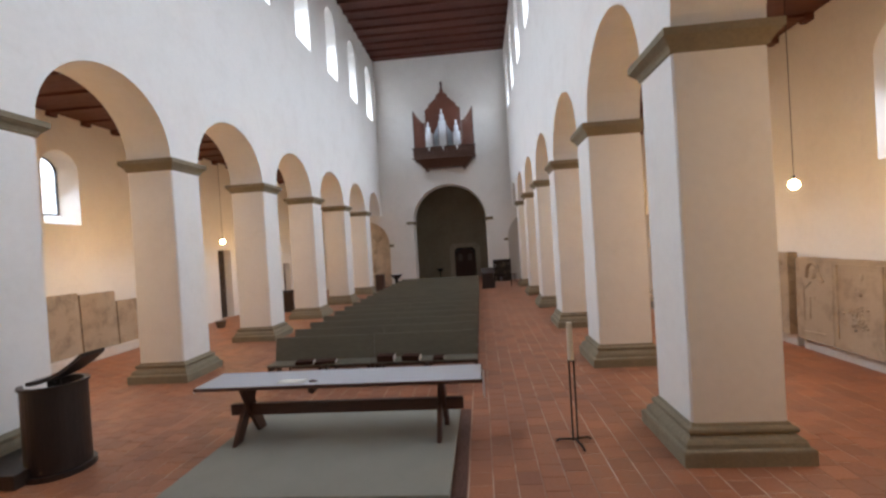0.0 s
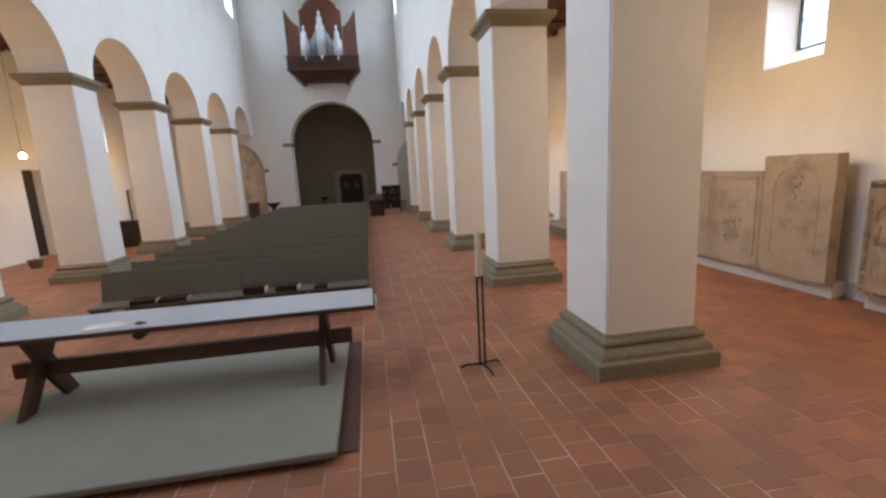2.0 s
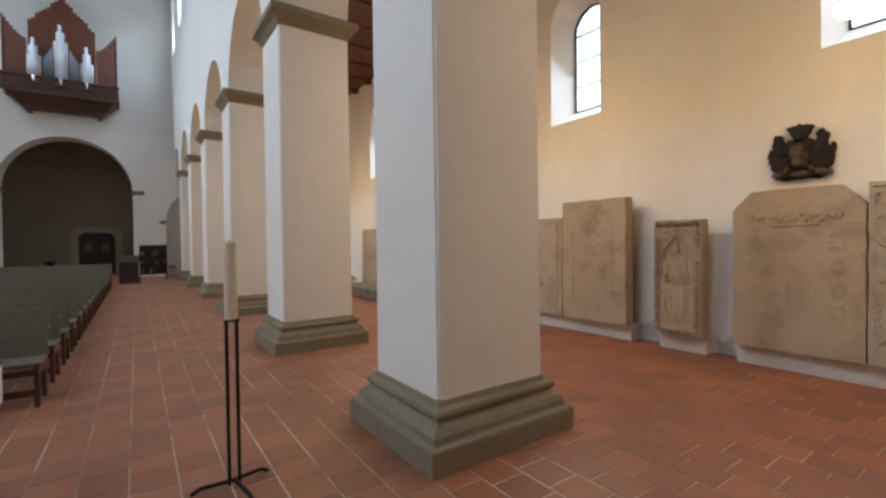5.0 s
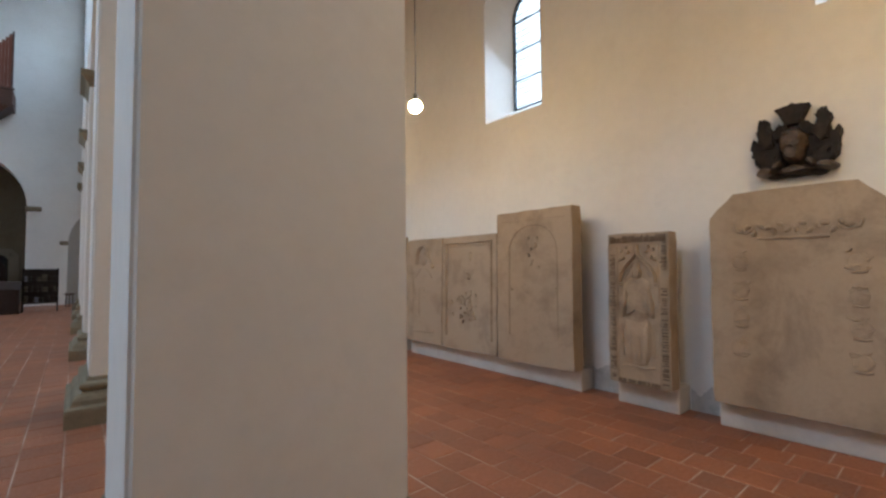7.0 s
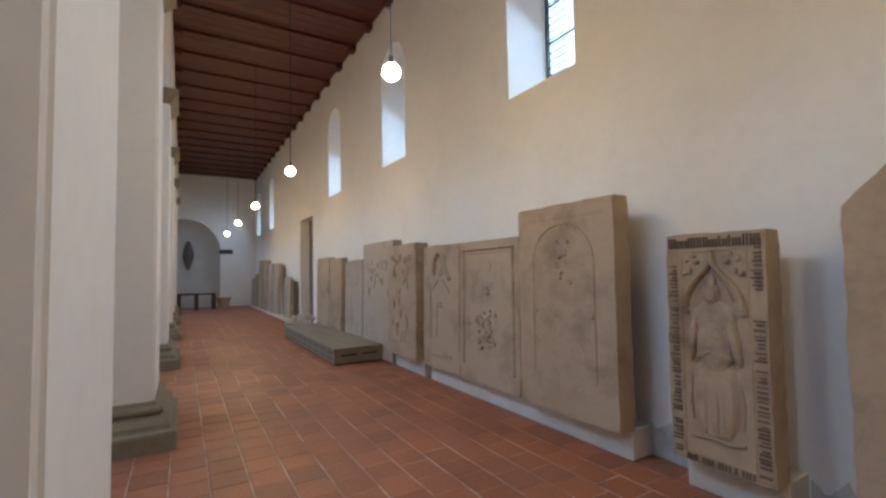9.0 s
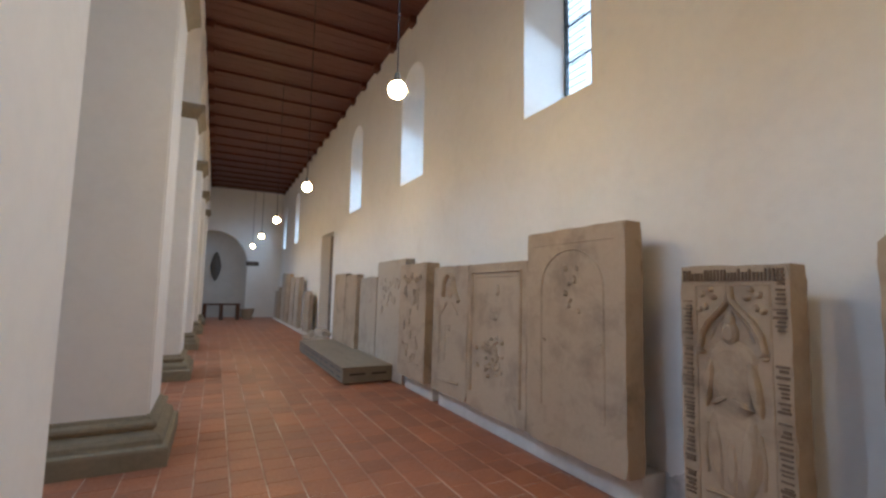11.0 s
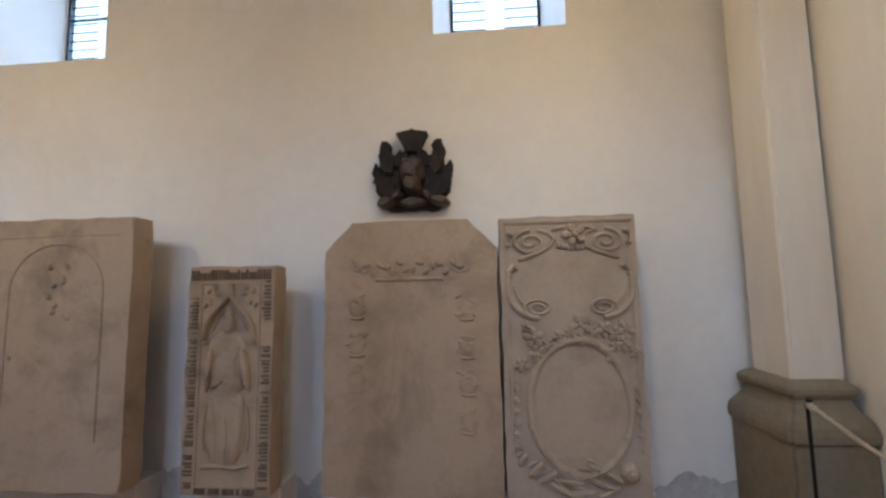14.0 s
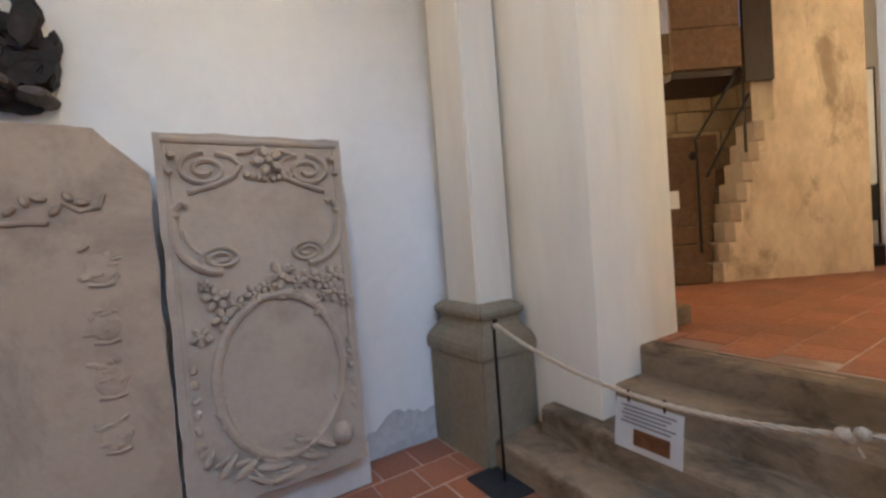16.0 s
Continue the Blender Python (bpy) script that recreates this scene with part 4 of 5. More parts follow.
b = bmesh.new()
c = W / 2
for s in (-1, 1):
    ridge(b, squashed(spiral(c + s * 0.215, 1.25, 0.105, 2.1, -math.pi / 2, s), 1.25, .62), 0.013, flat=1.1)
    ridge(b, [(c + s * (0.215 + 0.20 * math.sin(radians(a))), 1.385 - 0.20 * math.cos(radians(a))) for a in range(0, 105, 7)] + [(c + s * .41, 1.50), (c + s * .375, 1.535), (c + s * .345, 1.52)], 0.022, flat=0.9)
    ridge(b, [(c + s * (0.20 + 0.17 * math.sin(radians(a))), 1.41 - 0.17 * math.cos(radians(a))) for a in range(30, 90, 8)], 0.012, flat=0.8)
    ridge(b, squashed(spiral(c + s * 0.255, 1.70, 0.12, 1.7, math.pi / 2, -s), 1.70, .72), 0.014, flat=1.1)
    ridge(b, [(c + s * .20, 1.785), (c + s * .13, 1.765), (c + s * .09, 1.72), (c + s * .13, 1.665), (c + s * .20, 1.63), (c + s * .29, 1.60), (c + s * .34, 1.585)], .016, flat=.9)
    for y, z, r in ((.395, 1.765, .024), (.41, 1.685, .02), (.40, 1.47, .02)):
        dome(b, c + s * y, z, r, r * .8, 0.03)
part("scroll_frame", b, SLAB_GREY, g, "carved scroll cartouche")
b = bmesh.new()
ring = oval(0.43, 0.60, 0.325, 0.435, 0, 360, 60)
ring = [(y + .006 * noise.noise((y * 11, z * 11, .3)), z + .006 * noise.noise((y * 11, z * 11, 7.3))) for y, z in ring]
ridge(b, ring, 0.026, True, 0.7)
for i in range(60):
    y, z = ring[i]
    if noise.noise((y * 5, z * 5, 2.0)) > -.15:
        dome(b, y + random.uniform(-.02, .02), z + random.uniform(-.02, .02), random.uniform(.016, .03), random.uniform(.010, .018), .022, random.uniform(0, 3), 8)
part("wreath", b, SLAB_GREY, g, "worn carved oval wreath")
b = bmesh.new()
for u, z, r in ((.22, 1.05, .062), (.25, .94, .055), (.13, .87, .045), (.33, 1.0, .04), (.41, 1.05, .045), (.49, 1.08, .04), (.565, 1.13, .068), (.66, 1.08, .035), (.73, 1.10, .05), (.80, 1.07, .045), (.88, 1.10, .055), (.87, 1.01, .055), (.94, .95, .04), (.17, 1.12, .03), (.62, 1.16, .03), (.80, .99, .03)):
    flower(b, W * (1 - u), z, r * .85, 0.024)
flower(b, W * .45, 1.745, 0.062, 0.04)
for s in (-1, 1):
    for k in range(4):
        dome(b, W * .45 + s * (0.02 + 0.03 * k), 1.655 + 0.006 * k, 0.018, 0.022, 0.018)
    dome(b, W * .45 + s * 0.10, 1.795, 0.055, 0.014, 0.02, -s * 0.3)
part("flower_garland", b, SLAB_GREY, g, "carved flower garland")
b = bmesh.new()
for y, z, l, a in ((.52, .13, .09, .15), (.40, .17, .08, -.2), (.32, .12, .10, .35), (.24, .16, .07, .6), (.58, .08, .09, .5), (.46, .06, .10, -.1), (.66, .16, .08, -.5), (.74, .20, .07, -.8), (.36, .22, .05, .2), (.82, .26, .05, -1.0), (.27, .07, .08, -.4)):
    dome(b, y, z, l, .020, .026, a)
    dome(b, y + .02, z + .035, l * .6, .013, .018, a + .35)
for k in range(6):
    dome(b, .85, .34 + .075 * k, .026, .02, .016, k)
    dome(b, .055, .34 + .075 * k, .022, .018, .016, k)
dome(b, .14, .19, .065, .065, .04)
dome(b, .14, .19, .03, .03, .06)
part("bow_and_leaf_carving", b, SLAB_GREY, g, "worn carved bow and palm leaf")

# slab with clipped corners
f = grave_slab(4.26, 5.50, .25, 2.15, 6.80, .17, 1.5, "large worn sandstone grave slab with clipped corners", SLAB, (0.20, 0.21))
W = f["w"]
b = bmesh.new()
for y, z in ((.22, 1.26), (.22, 1.0), (.22, .75), (W - .24, 1.28), (W - .24, 1.02), (W - .24, .78), (W - .22, .52), (.22, .50)):
    k = random.uniform(.85, 1.1)
    ridge(b, [(y - .055 * k, z - .068), (y - .01, z - .078), (y + .05 * k, z - .07)], 0.010, flat=.9)
    dome(b, y, z, .066 * k, .07, .007, 0, 12)
    for q in range(9):
        dome(b, y + random.uniform(-.06, .06), z + random.uniform(-.05, .10), random.uniform(.014, .034), random.uniform(.008, .016), random.uniform(.006, .014), random.uniform(-.6, .6))
part("worn_shield_relief", b, SLAB, f, "worn carved shields")
b = bmesh.new()
ridge(b, [(.38 + .04 * k, 1.475 + .010 * noise.noise((k * .9, 2.2, .1))) for k in range(13)], 0.012, flat=.8)
for k in range(16):
    dome(b, .26 + .048 * k, 1.56 + .035 * math.sin(k * 2.3), .03, .018, .016, k * 1.1)
ridge(b, [(.18, 1.60), (.20, 1.54), (.27, 1.52), (.33, 1.56)], 0.012)
ridge(b, [(W - .2, 1.62), (W - .22, 1.55), (W - .30, 1.53), (W - .36, 1.57)], 0.012)
part("worn_frieze", b, SLAB, f, "worn carved band")

# small slab with lettered border
e = grave_slab(5.86, 6.51, .26, 1.85, 6.765, .19, 1.2, "small sandstone grave slab with gothic arch and lettered border", SLAB)
W, Hh = e["w"], e["h"]
b = bmesh.new()
frame_ridge(b, .105, .06, W - .105, Hh - .125, .010)
part("panel_edge", b, SLAB, e)
b = bmesh.new()
c = W / 2
for s in (-1, 1):
    ridge(b, [(c, Hh - .13), (c + s * .012, Hh - .22), (c + s * .06, Hh - .28), (c + s * .13, Hh - .35), (c + s * .175, Hh - .43), (c + s * .19, Hh - .52)], .020, flat=1.3)
    ridge(b, [(c + s * .03, Hh - .30), (c + s * .09, Hh - .38), (c + s * .13, Hh - .47)], .010)
    for dy, dz in ((.10, .20), (.17, .18), (.15, .26), (.19, .28), (.12, .15)):
        dome(b, c + s * dy, Hh - dz, .024, .018, .018, dy * 30)
    dome(b, c + s * .185, Hh - .55, .03, .014, .02)
part("tracery", b, SLAB, e, "carved gothic arch")
b = bmesh.new()
dome(b, c, Hh - .42, .050, .080, .026, 0, 14)
dome(b, c, Hh - .34, .032, .060, .022, 0, 12)
for y, z, ry, rz, h, turn in ((0, 1.00, .15, .13, .022, 0), (0, .82, .125, .24, .026, 0), (0, .48, .165, .30, .022, 0), (-.09, .45, .05, .24, .028, .08), (.09, .45, .05, .24, .028, -.08), (0, .40, .04, .20, .030, 0), (-.135, .86, .032, .17, .030, -.16), (.135, .86, .032, .17, .030, .16), (-.06, .76, .075, .022, .034, .5), (.06, .76, .075, .022, .034, -.5)):
    dome(b, c + y, z, ry, rz, h, turn, 16)
ridge(b, [(c - .17, .205), (c - .08, .185), (c + .06, .20), (c + .17, .19)], .013, flat=1.0)
ridge(b, [(c - .06, .70), (c + .02, .685), (c + .07, .70)], .008, flat=1.0)
ridge(b, [(c - .15, .60), (c - .17, .45), (c - .16, .30)], .010, flat=1.0)
ridge(b, [(c + .15, .60), (c + .17, .45), (c + .16, .30)], .010, flat=1.0)
part("worn_figure_shape", b, SLAB, e, "plain worn raised shape")
b = bmesh.new()
z = .05
while z < Hh - .03:
    for y0, y1 in ((.015, .085), (W - .085, W - .015)):
        if noise.noise((y0 * 9, z * 3.2, 3.0)) > -0.35 and random.random() > 0.08:
            k = random.uniform(.6, 1)
            box(b, -.012, y0 + (1 - k) * .02, z, .002, y0 + (y1 - y0) * k, z + random.choice((.009, .013, .017)))
    z += random.choice((.023, .027, .034))
y = .03
while y < W - .03:
    box(b, -.012, y, Hh - .098, .002, y + random.choice((.008, .012)), Hh - .025 - random.choice((0, .02)))
    y += .021
y = .11
while y < W - .11:
    if random.random() > .3:
        box(b, -.012, y, .012, .002, y + random.choice((.008, .012)), .05)
    y += .021
# Dark colour gives the raised bars the look of shaded, dirt-filled grooves.
part("lettering", b, SLAB_DARK, e, "raised worn gothic lettering, unreadable")

# thick slab with round arch
d = grave_slab(6.96, 8.17, .26, 2.245, 6.765, .20, 0.6, "thick tall sandstone grave slab with faint round arch", SLAB)
W, Hh = d["w"], d["h"]
b = bmesh.new()
ridge(b, [(.10, Hh - .13), (W - .10, Hh - .13)], .008)
ridge(b, [(W - .22, .35), (W - .22, Hh - .55)] + [(W / 2 + .385 * math.cos(radians(a)), Hh - .55 + .36 * math.sin(radians(a))) for a in range(8, 173, 8)] + [(.22, Hh - .55), (.22, .35)], .012)
part("arch_moulding", b, SLAB, d, "faint carved arch")
b = bmesh.new()
for y, z, r in ((.66, 1.62, .022), (.52, 1.62, .02), (.55, 1.52, .03), (.62, 1.48, .02), (.66, 1.40, .026), (.60, 1.33, .02), (.50, 1.24, .022), (.62, 1.28, .02), (.24, .95, .03), (.95, .95, .02)):
    dome(b, y, z, r * 1.4, r, .014, y * 20)
part("worn_bosses", b, SLAB, d, "worn carved remains")

cc = grave_slab(8.21, 9.395, .26, 1.99, 6.785, .15, 1, "worn sandstone grave slab with recessed framed panel", SLAB)
W, Hh = cc["w"], cc["h"]
b = bmesh.new()
ridge(b, [(.10, .2), (.10, Hh - .10), (W - .10, Hh - .10), (W - .10, .2)], .020, flat=.8)
ridge(b, [(.15, Hh - .15), (W - .15, Hh - .15)], .012)
part("panel_moulding", b, SLAB, cc, "carved frame moulding")
b = bmesh.new()
for k in range(46):
    a = random.uniform(-1.2, 1.2)
    dome(b, W / 2 + random.gauss(.02, .11), .66 + .16 * a + random.uniform(-.06, .06), random.uniform(.02, .045), random.uniform(.012, .024), random.uniform(.012, .026), random.uniform(0, 3))
dome(b, W / 2, 1.12, .07, .05, .02, .5)
dome(b, W / 2 - .05, 1.42, .05, .07, .012)
part("worn_crest", b, SLAB, cc, "worn carved crest")

bb = grave_slab(9.43, 10.42, .26, 2.0, 6.80, .15, 1, "sandstone grave slab with carved niche and long bar", SLAB)
W, Hh = bb["w"], bb["h"]
b = bmesh.new()
cy = W * .50
ridge(b, [(cy + .17, Hh - .42)] + [(cy + .15 * math.cos(radians(a)), Hh - .30 + .19 * math.sin(radians(a))) for a in range(0, 181, 15)] + [(cy - .2, Hh - .40), (cy - .28, Hh - .48)], .030, flat=1.1)
dome(b, cy, Hh - .32, .09, .13, .028)
ridge(b, [(cy + .28, Hh - .6), (cy + .28, .4)], .016)
ridge(b, [(cy - .03, Hh - .82), (cy + .10, Hh - .82), (cy + .10, Hh - .88), (cy - .03, Hh - .88)], .014, True)
ridge(b, [(cy + .10, Hh - .85), (cy + .11, .45)], .018)
ridge(b, [(.2, .2), (W - .2, .16)], .018)
for s in (-1, 1):
    ridge(b, [(cy + s * .07, Hh - .50), (cy + s * .16, Hh - .58), (cy + s * .24, Hh - .66)], .016)
part("worn_relief", b, SLAB, bb, "worn carved relief")

aa = grave_slab(10.64, 11.70, .26, 2.09, 6.78, .22, .8, "thick sandstone grave slab with worn shields", SLAB)
W, Hh = aa["w"], aa["h"]
b = bmesh.new()
for k in range(5):
    y = .22 + .16 * k
    ridge(b, spiral(y, Hh - .22 - .05 * (k % 2), .06, 1.2, k, 1 if k % 2 else -1), .012, flat=1.1)
for k in range(26):
    dome(b, random.uniform(.2, W - .2), random.uniform(.25, 1.5), random.uniform(.012, .02), random.uniform(.04, .09), .014, random.uniform(-.4, .4))
ridge(b, [(.2, .25), (W - .2, .22)], .014)
part("worn_relief", b, SLAB, aa, "worn carved relief")

a2 = grave_slab(11.78, 13.27, .02, 2.22, 6.90, .18, .8, "tall pale sandstone slab behind the low platform", SLAB_GREY)
b = bmesh.new()
for k in range(22):
    dome(b, random.uniform(.2, 1.3), random.uniform(1.15, 1.9), random.uniform(.01, .02), random.uniform(.04, .1), .012, random.uniform(-.5, .5))
part("worn_relief", b, SLAB_GREY, a2, "worn carved relief")
grave_slab(13.32, 14.46, .02, 1.92, 6.90, .13, .8, "plain pale grave slab against the wall", SLAB_GREY)
grave_slab(14.52, 15.45, .02, 2.0, 6.82, .15, 1, "weathered sandstone grave slab against the wall", SLAB)
grave_slab(15.56, 16.70, .02, 2.05, 6.84, .15, 1, "weathered sandstone grave slab against the wall", SLAB)
grave_slab(20.45, 21.5, .1, 1.56, 6.88, .14, 1, "low rounded grave slab near the door", SLAB_GREY, (.3, .12))
for y, z, w in ((22.6, 2.1, .9), (23.8, 2.12, 1.0), (25.1, 2.3, 1.1), (26.5, 2.35, 1.1), (28.0, 1.7, .8), (29.2, 1.5, .8)):
    grave_slab(y, y + w, .1, z, 6.84, .16, 1.5, "tall weathered grave slab far along the wall", random.choice((SLAB, SLAB_GREY)))
tagged(part("plinth_ledge_far", boxed(6.80, 20.35, 0, AR + 0.01, 30.4, 0.1, bevel=0.012), LEDGE), kind="structure")
for y0, y1, z in ((10.75, 11.7, 2.0), (11.75, 12.95, 1.93), (13.0, 13.9, 1.6)):
    s = grave_slab(y0, y1, .27, z, AL + .30, .18, 0, "brown weathered grave slab in the south aisle", SLAB, group="grave slabs in the south aisle")
    s.matrix_world = pose(AL + .34, y0, .27, 0, -2, 0) @ Matrix.Diagonal((-1, 1, 1, 1))


def rubble(x, y, z, s, seed):
    b = bmesh.new()
    bmesh.ops.create_icosphere(b, subdivisions=2, radius=1)
    for v in b.verts:
        k = 0.75 + 0.5 * noise.noise(v.co * 1.3 + Vector((seed, 0, 0)))
        v.co = Vector((v.co.x * s[0] * k, v.co.y * s[1] * k, max(v.co.z, -0.6) * s[2] * k))
    o = tagged(part("carved_fragment", b, SLAB_GREY), "broken sandstone fragment lying by the door", "stone", "stone fragments")
    o.matrix_world = pose(x, y, z)


for i, (x, y, z, s) in enumerate(((6.75, 17.3, .12, (.28, .35, .2)), (6.8, 18.2, .12, (.3, .3, .22)), (6.85, 17.75, .36, (.22, .25, .16)), (6.7, 19.2, .1, (.25, .35, .17)), (6.9, 18.7, .32, (.2, .2, .16)), (6.95, 20.0, .1, (.2, .25, .18)))):
    rubble(x, y, z, s, i * 3.7)

low = thing("low_platform", pose(0, 0, 0), "low grey-brown stone-coloured platform with slotted sides", "platform")
X0, X1, Y0, Y1 = 5.99, 6.89, 12.24, 16.6
part("top", boxed(X0 - .02, Y0 - .02, .265, X1, Y1, .305, bevel=.006), PLAT, low)
for y in (Y0,):
    part("side_panel", boxed(X0, y, .03, X1, y + .03, .265), PLAT, low)
    # No holes are cut: black strips paint the shade inside the slots.
    for x in (X0 + .12, X0 + .52):
        part("slot", boxed(x, y - .002, .155, x + .28, y + .001, .185), BLACK, low, "black strip painting the shade of an opening")
part("side_panel", boxed(X0, Y0 + .03, .03, X0 + .03, Y1, .265), PLAT, low)
for i in range(9):
    y = Y0 + .15 + .48 * i
    # Same black strips for slot shade along the long side.
    for z in (.09, .19):
        part("slot", boxed(X0 - .002, y, z, X0 + .001, y + .32, z + .028), BLACK, low, "black strip painting the shade of an opening")
part("skid", boxed(X0 + .05, Y0 + .08, 0, X0 + .15, Y1, .03), BLACK, low)
part("skid", boxed(X1 - .15, Y0 + .08, 0, X1 - .05, Y1, .03), BLACK, low)

# ---- coat of arms on the wall ----
arms = thing("coat_of_arms", pose(AR - 0.005, 4.89, 2.30), "blackened carved wooden coat of arms on the wall", "wall carving")


def lumps(name, spec, label="", mat=None):
    b = bmesh.new()
    for y, z, ry, rz, d, turn in spec:
        dome(b, y, z, ry, rz, d, turn, 12)
    for v in b.verts:
        v.co += 0.012 * noise.noise_vector(v.co * 22)
        v.co.x = min(v.co.x, 0.0)
    part(name, b, mat or DARK_CARVED, arms, label)


b = bmesh.new()
pts = rough_outline([(-.26, .03), (-.20, -.02), (.20, -.02), (.26, .03), (.27, .20), (.18, .30), (.08, .36), (-.08, .36), (-.18, .30), (-.27, .2)], .05, .012)
loft(b, [(-.05, y, z) for y, z in pts], [(0, y, z) for y, z in pts])
part("back_board", b, DARK_CARVED, arms)
lumps("shield", [(0, .285, .115, .135, .15, 0), (0, .19, .085, .11, .145, 0)], "worn brown central shield", ARMS_BROWN)
for spec in ((.04, .345, .035, .03, .165, .3), (-.045, .30, .03, .05, .165, -.3), (.02, .24, .05, .025, .17, .2)):
    lumps("shield_boss", [spec], "", ARMS_BROWN)
crown = bmesh.new()
pr = [(-.055, .44), (.055, .44), (.068, .50), (.095, .555), (.128, .585), (.118, .605), (.085, .592), (.062, .615), (.032, .60), (0, .632), (-.032, .60), (-.062, .615), (-.085, .592), (-.118, .605), (-.128, .585), (-.095, .555), (-.068, .50)]
loft(crown, [(-.13, y, z) for y, z in pr], [(-.02, y, z) for y, z in pr])
bmesh.ops.bevel(crown, geom=list(crown.edges), offset=.008, segments=1, affect="EDGES")
part("crown", crown, DARK_CARVED, arms)
for s in (-1, 1):
    for nm, pr, dep in (("wing", [(.09, .10), (.27, .09), (.29, .13), (.30, .24), (.318, .345), (.303, .37), (.282, .35), (.265, .30), (.20, .28), (.11, .33)], .11),
                        ("supporter_head", [(.14, .26), (.165, .37), (.158, .43), (.178, .475), (.175, .515), (.205, .535), (.218, .515), (.25, .49), (.262, .45), (.245, .41), (.255, .36), (.245, .26)], .15),
                        ("mantling", [(.03, .40), (.05, .455), (.09, .43), (.115, .44), (.135, .39), (.155, .36), (.145, .28), (.09, .34)], .14), ("leaf", [(.10, .06), (.16, .20), (.25, .22), (.24, .08)], .13)):
        b = bmesh.new()
        pts = rough_outline([(s * y, z) for y, z in pr], .035, .007)
        loft(b, [(-dep, y, z) for y, z in pts], [(-.01, y, z) for y, z in pts])
        bmesh.ops.bevel(b, geom=[q for q in b.edges if q.verts[0].co.x < -.05 and q.verts[1].co.x < -.05], offset=.02, segments=2, affect="EDGES")
        for v in b.verts:
            v.co += .012 * noise.noise_vector(v.co * 25)
            v.co.x = min(v.co.x, 0)
        part(nm, b, DARK_CARVED, arms)
lumps("base_scroll", [(-.21, .045, .085, .045, .12, .15), (0, .04, .15, .04, .10, 0), (.21, .045, .085, .045, .12, -.15), (-.12, .09, .06, .03, .13, .7), (.12, .09, .06, .03, .13, -.7)], "worn brown lower scroll", ARMS_BROWN)

# ---- rope barrier with sign ----
barrier = thing("barrier_post", pose(6.40, 2.60, 0), "thin black iron barrier post on square plate", "barrier post")
part("base_plate", boxed(-.18, -.16, 0, .18, .16, .014, bevel=.003), PLATE, barrier)
rod = part("rod", cylinder(bmesh.new(), (0, 0, .01), (0, 0, 1.0), .010, 10), IRON, barrier)
part("hook", cylinder(bmesh.new(), (0, 0, .96), (-.02, 0, 1.01), .016, 8), IRON, rod)
twin = copy_thing(barrier, pose(4.25, 2.52, 0))


def rope(points, r):
    n = len(points)
    for strand in range(3):
        b = bmesh.new()
        prev = None
        for i, p in enumerate(points):
            t = (Vector(points[min(n - 1, i + 1)]) - Vector(points[max(0, i - 1)])).normalized()
            u = t.orthogonal().normalized()
            v = t.cross(u)
            a = strand * 2.094 + i * 0.55
            c = Vector(p) + r * 0.55 * (math.cos(a) * u + math.sin(a) * v)
            ring = [b.verts.new(c + r * 0.6 * (math.cos(k * 1.2566) * u + math.sin(k * 1.2566) * v)) for k in range(5)]
            if prev:
                for k in range(5):
                    b.faces.new((prev[k], prev[(k + 1) % 5], ring[(k + 1) % 5], ring[k]))
            prev = ring
        part("strand", b, ROPE, ropething)


def sag(p, q, drop, n):
    p, q = Vector(p), Vector(q)
    return [p.lerp(q, i / n) + Vector((0, 0, -4 * drop * (i / n) * (1 - i / n))) for i in range(n + 1)]


line = sag((6.39, 2.60, .985), (4.25, 2.52, 1.03), .225, 170)
ropething = thing("barrier_rope", pose(0, 0, 0), "pale twisted rope slung between barrier posts", "rope")
rope(line, .011)
b = bmesh.new()
K = line[127]
for k in range(5):
    dd = Vector((random.uniform(-.03, .03), random.uniform(-.02, .02), random.uniform(-.02, .02)))
    bmesh.ops.create_icosphere(b, subdivisions=2, radius=.022, matrix=Matrix.Translation(K + dd))
part("knot", b, ROPE, ropething, "frayed knot")
b = bmesh.new()
for k in range(6):
    cylinder(b, K, K + Vector((random.uniform(-.05, .05), random.uniform(-.02, .03), random.uniform(-.06, .02))), .004, 5)
part("frayed_end", b, ROPE, ropething)
b = bmesh.new()
for k in range(4):
    bmesh.ops.create_icosphere(b, subdivisions=2, radius=.018, matrix=Matrix.Translation(line[1] + Vector((random.uniform(-.02, .01), 0, random.uniform(-.05, .01)))))
part("knot", b, ROPE, ropething, "knot at the post")

P0, P1 = line[64], line[88]
sign = thing("hanging_sign", pose(0, 0, 0), "white laminated notice with small brown picture on rope", "sign")
U = (P1 - P0).normalized()
D = Vector((0.02, 0.08, -1)).normalized()
N = U.cross(D).normalized()
if N.y < 0:
    N = -N
C0 = P0 + Vector((0, 0, -.03))


def sheet_quad(u0, u1, v0, v1, off, thick):
    b = bmesh.new()
    n = 8
    rows = [[C0 + U * (u0 + (u1 - u0) * i / n) + D * (v0 + (v1 - v0) * j / n) + N * (off + .012 * math.sin(1.8 * (v0 + (v1 - v0) * j / n) / .22)) for i in range(n + 1)] for j in range(n + 1)]
    vs = [[b.verts.new(p) for p in r] for r in rows]
    for j in range(n):
        for i in range(n):
            b.faces.new((vs[j][i], vs[j][i + 1], vs[j + 1][i + 1], vs[j + 1][i]))
    bmesh.ops.solidify(b, geom=b.faces[:], thickness=thick)
    return b


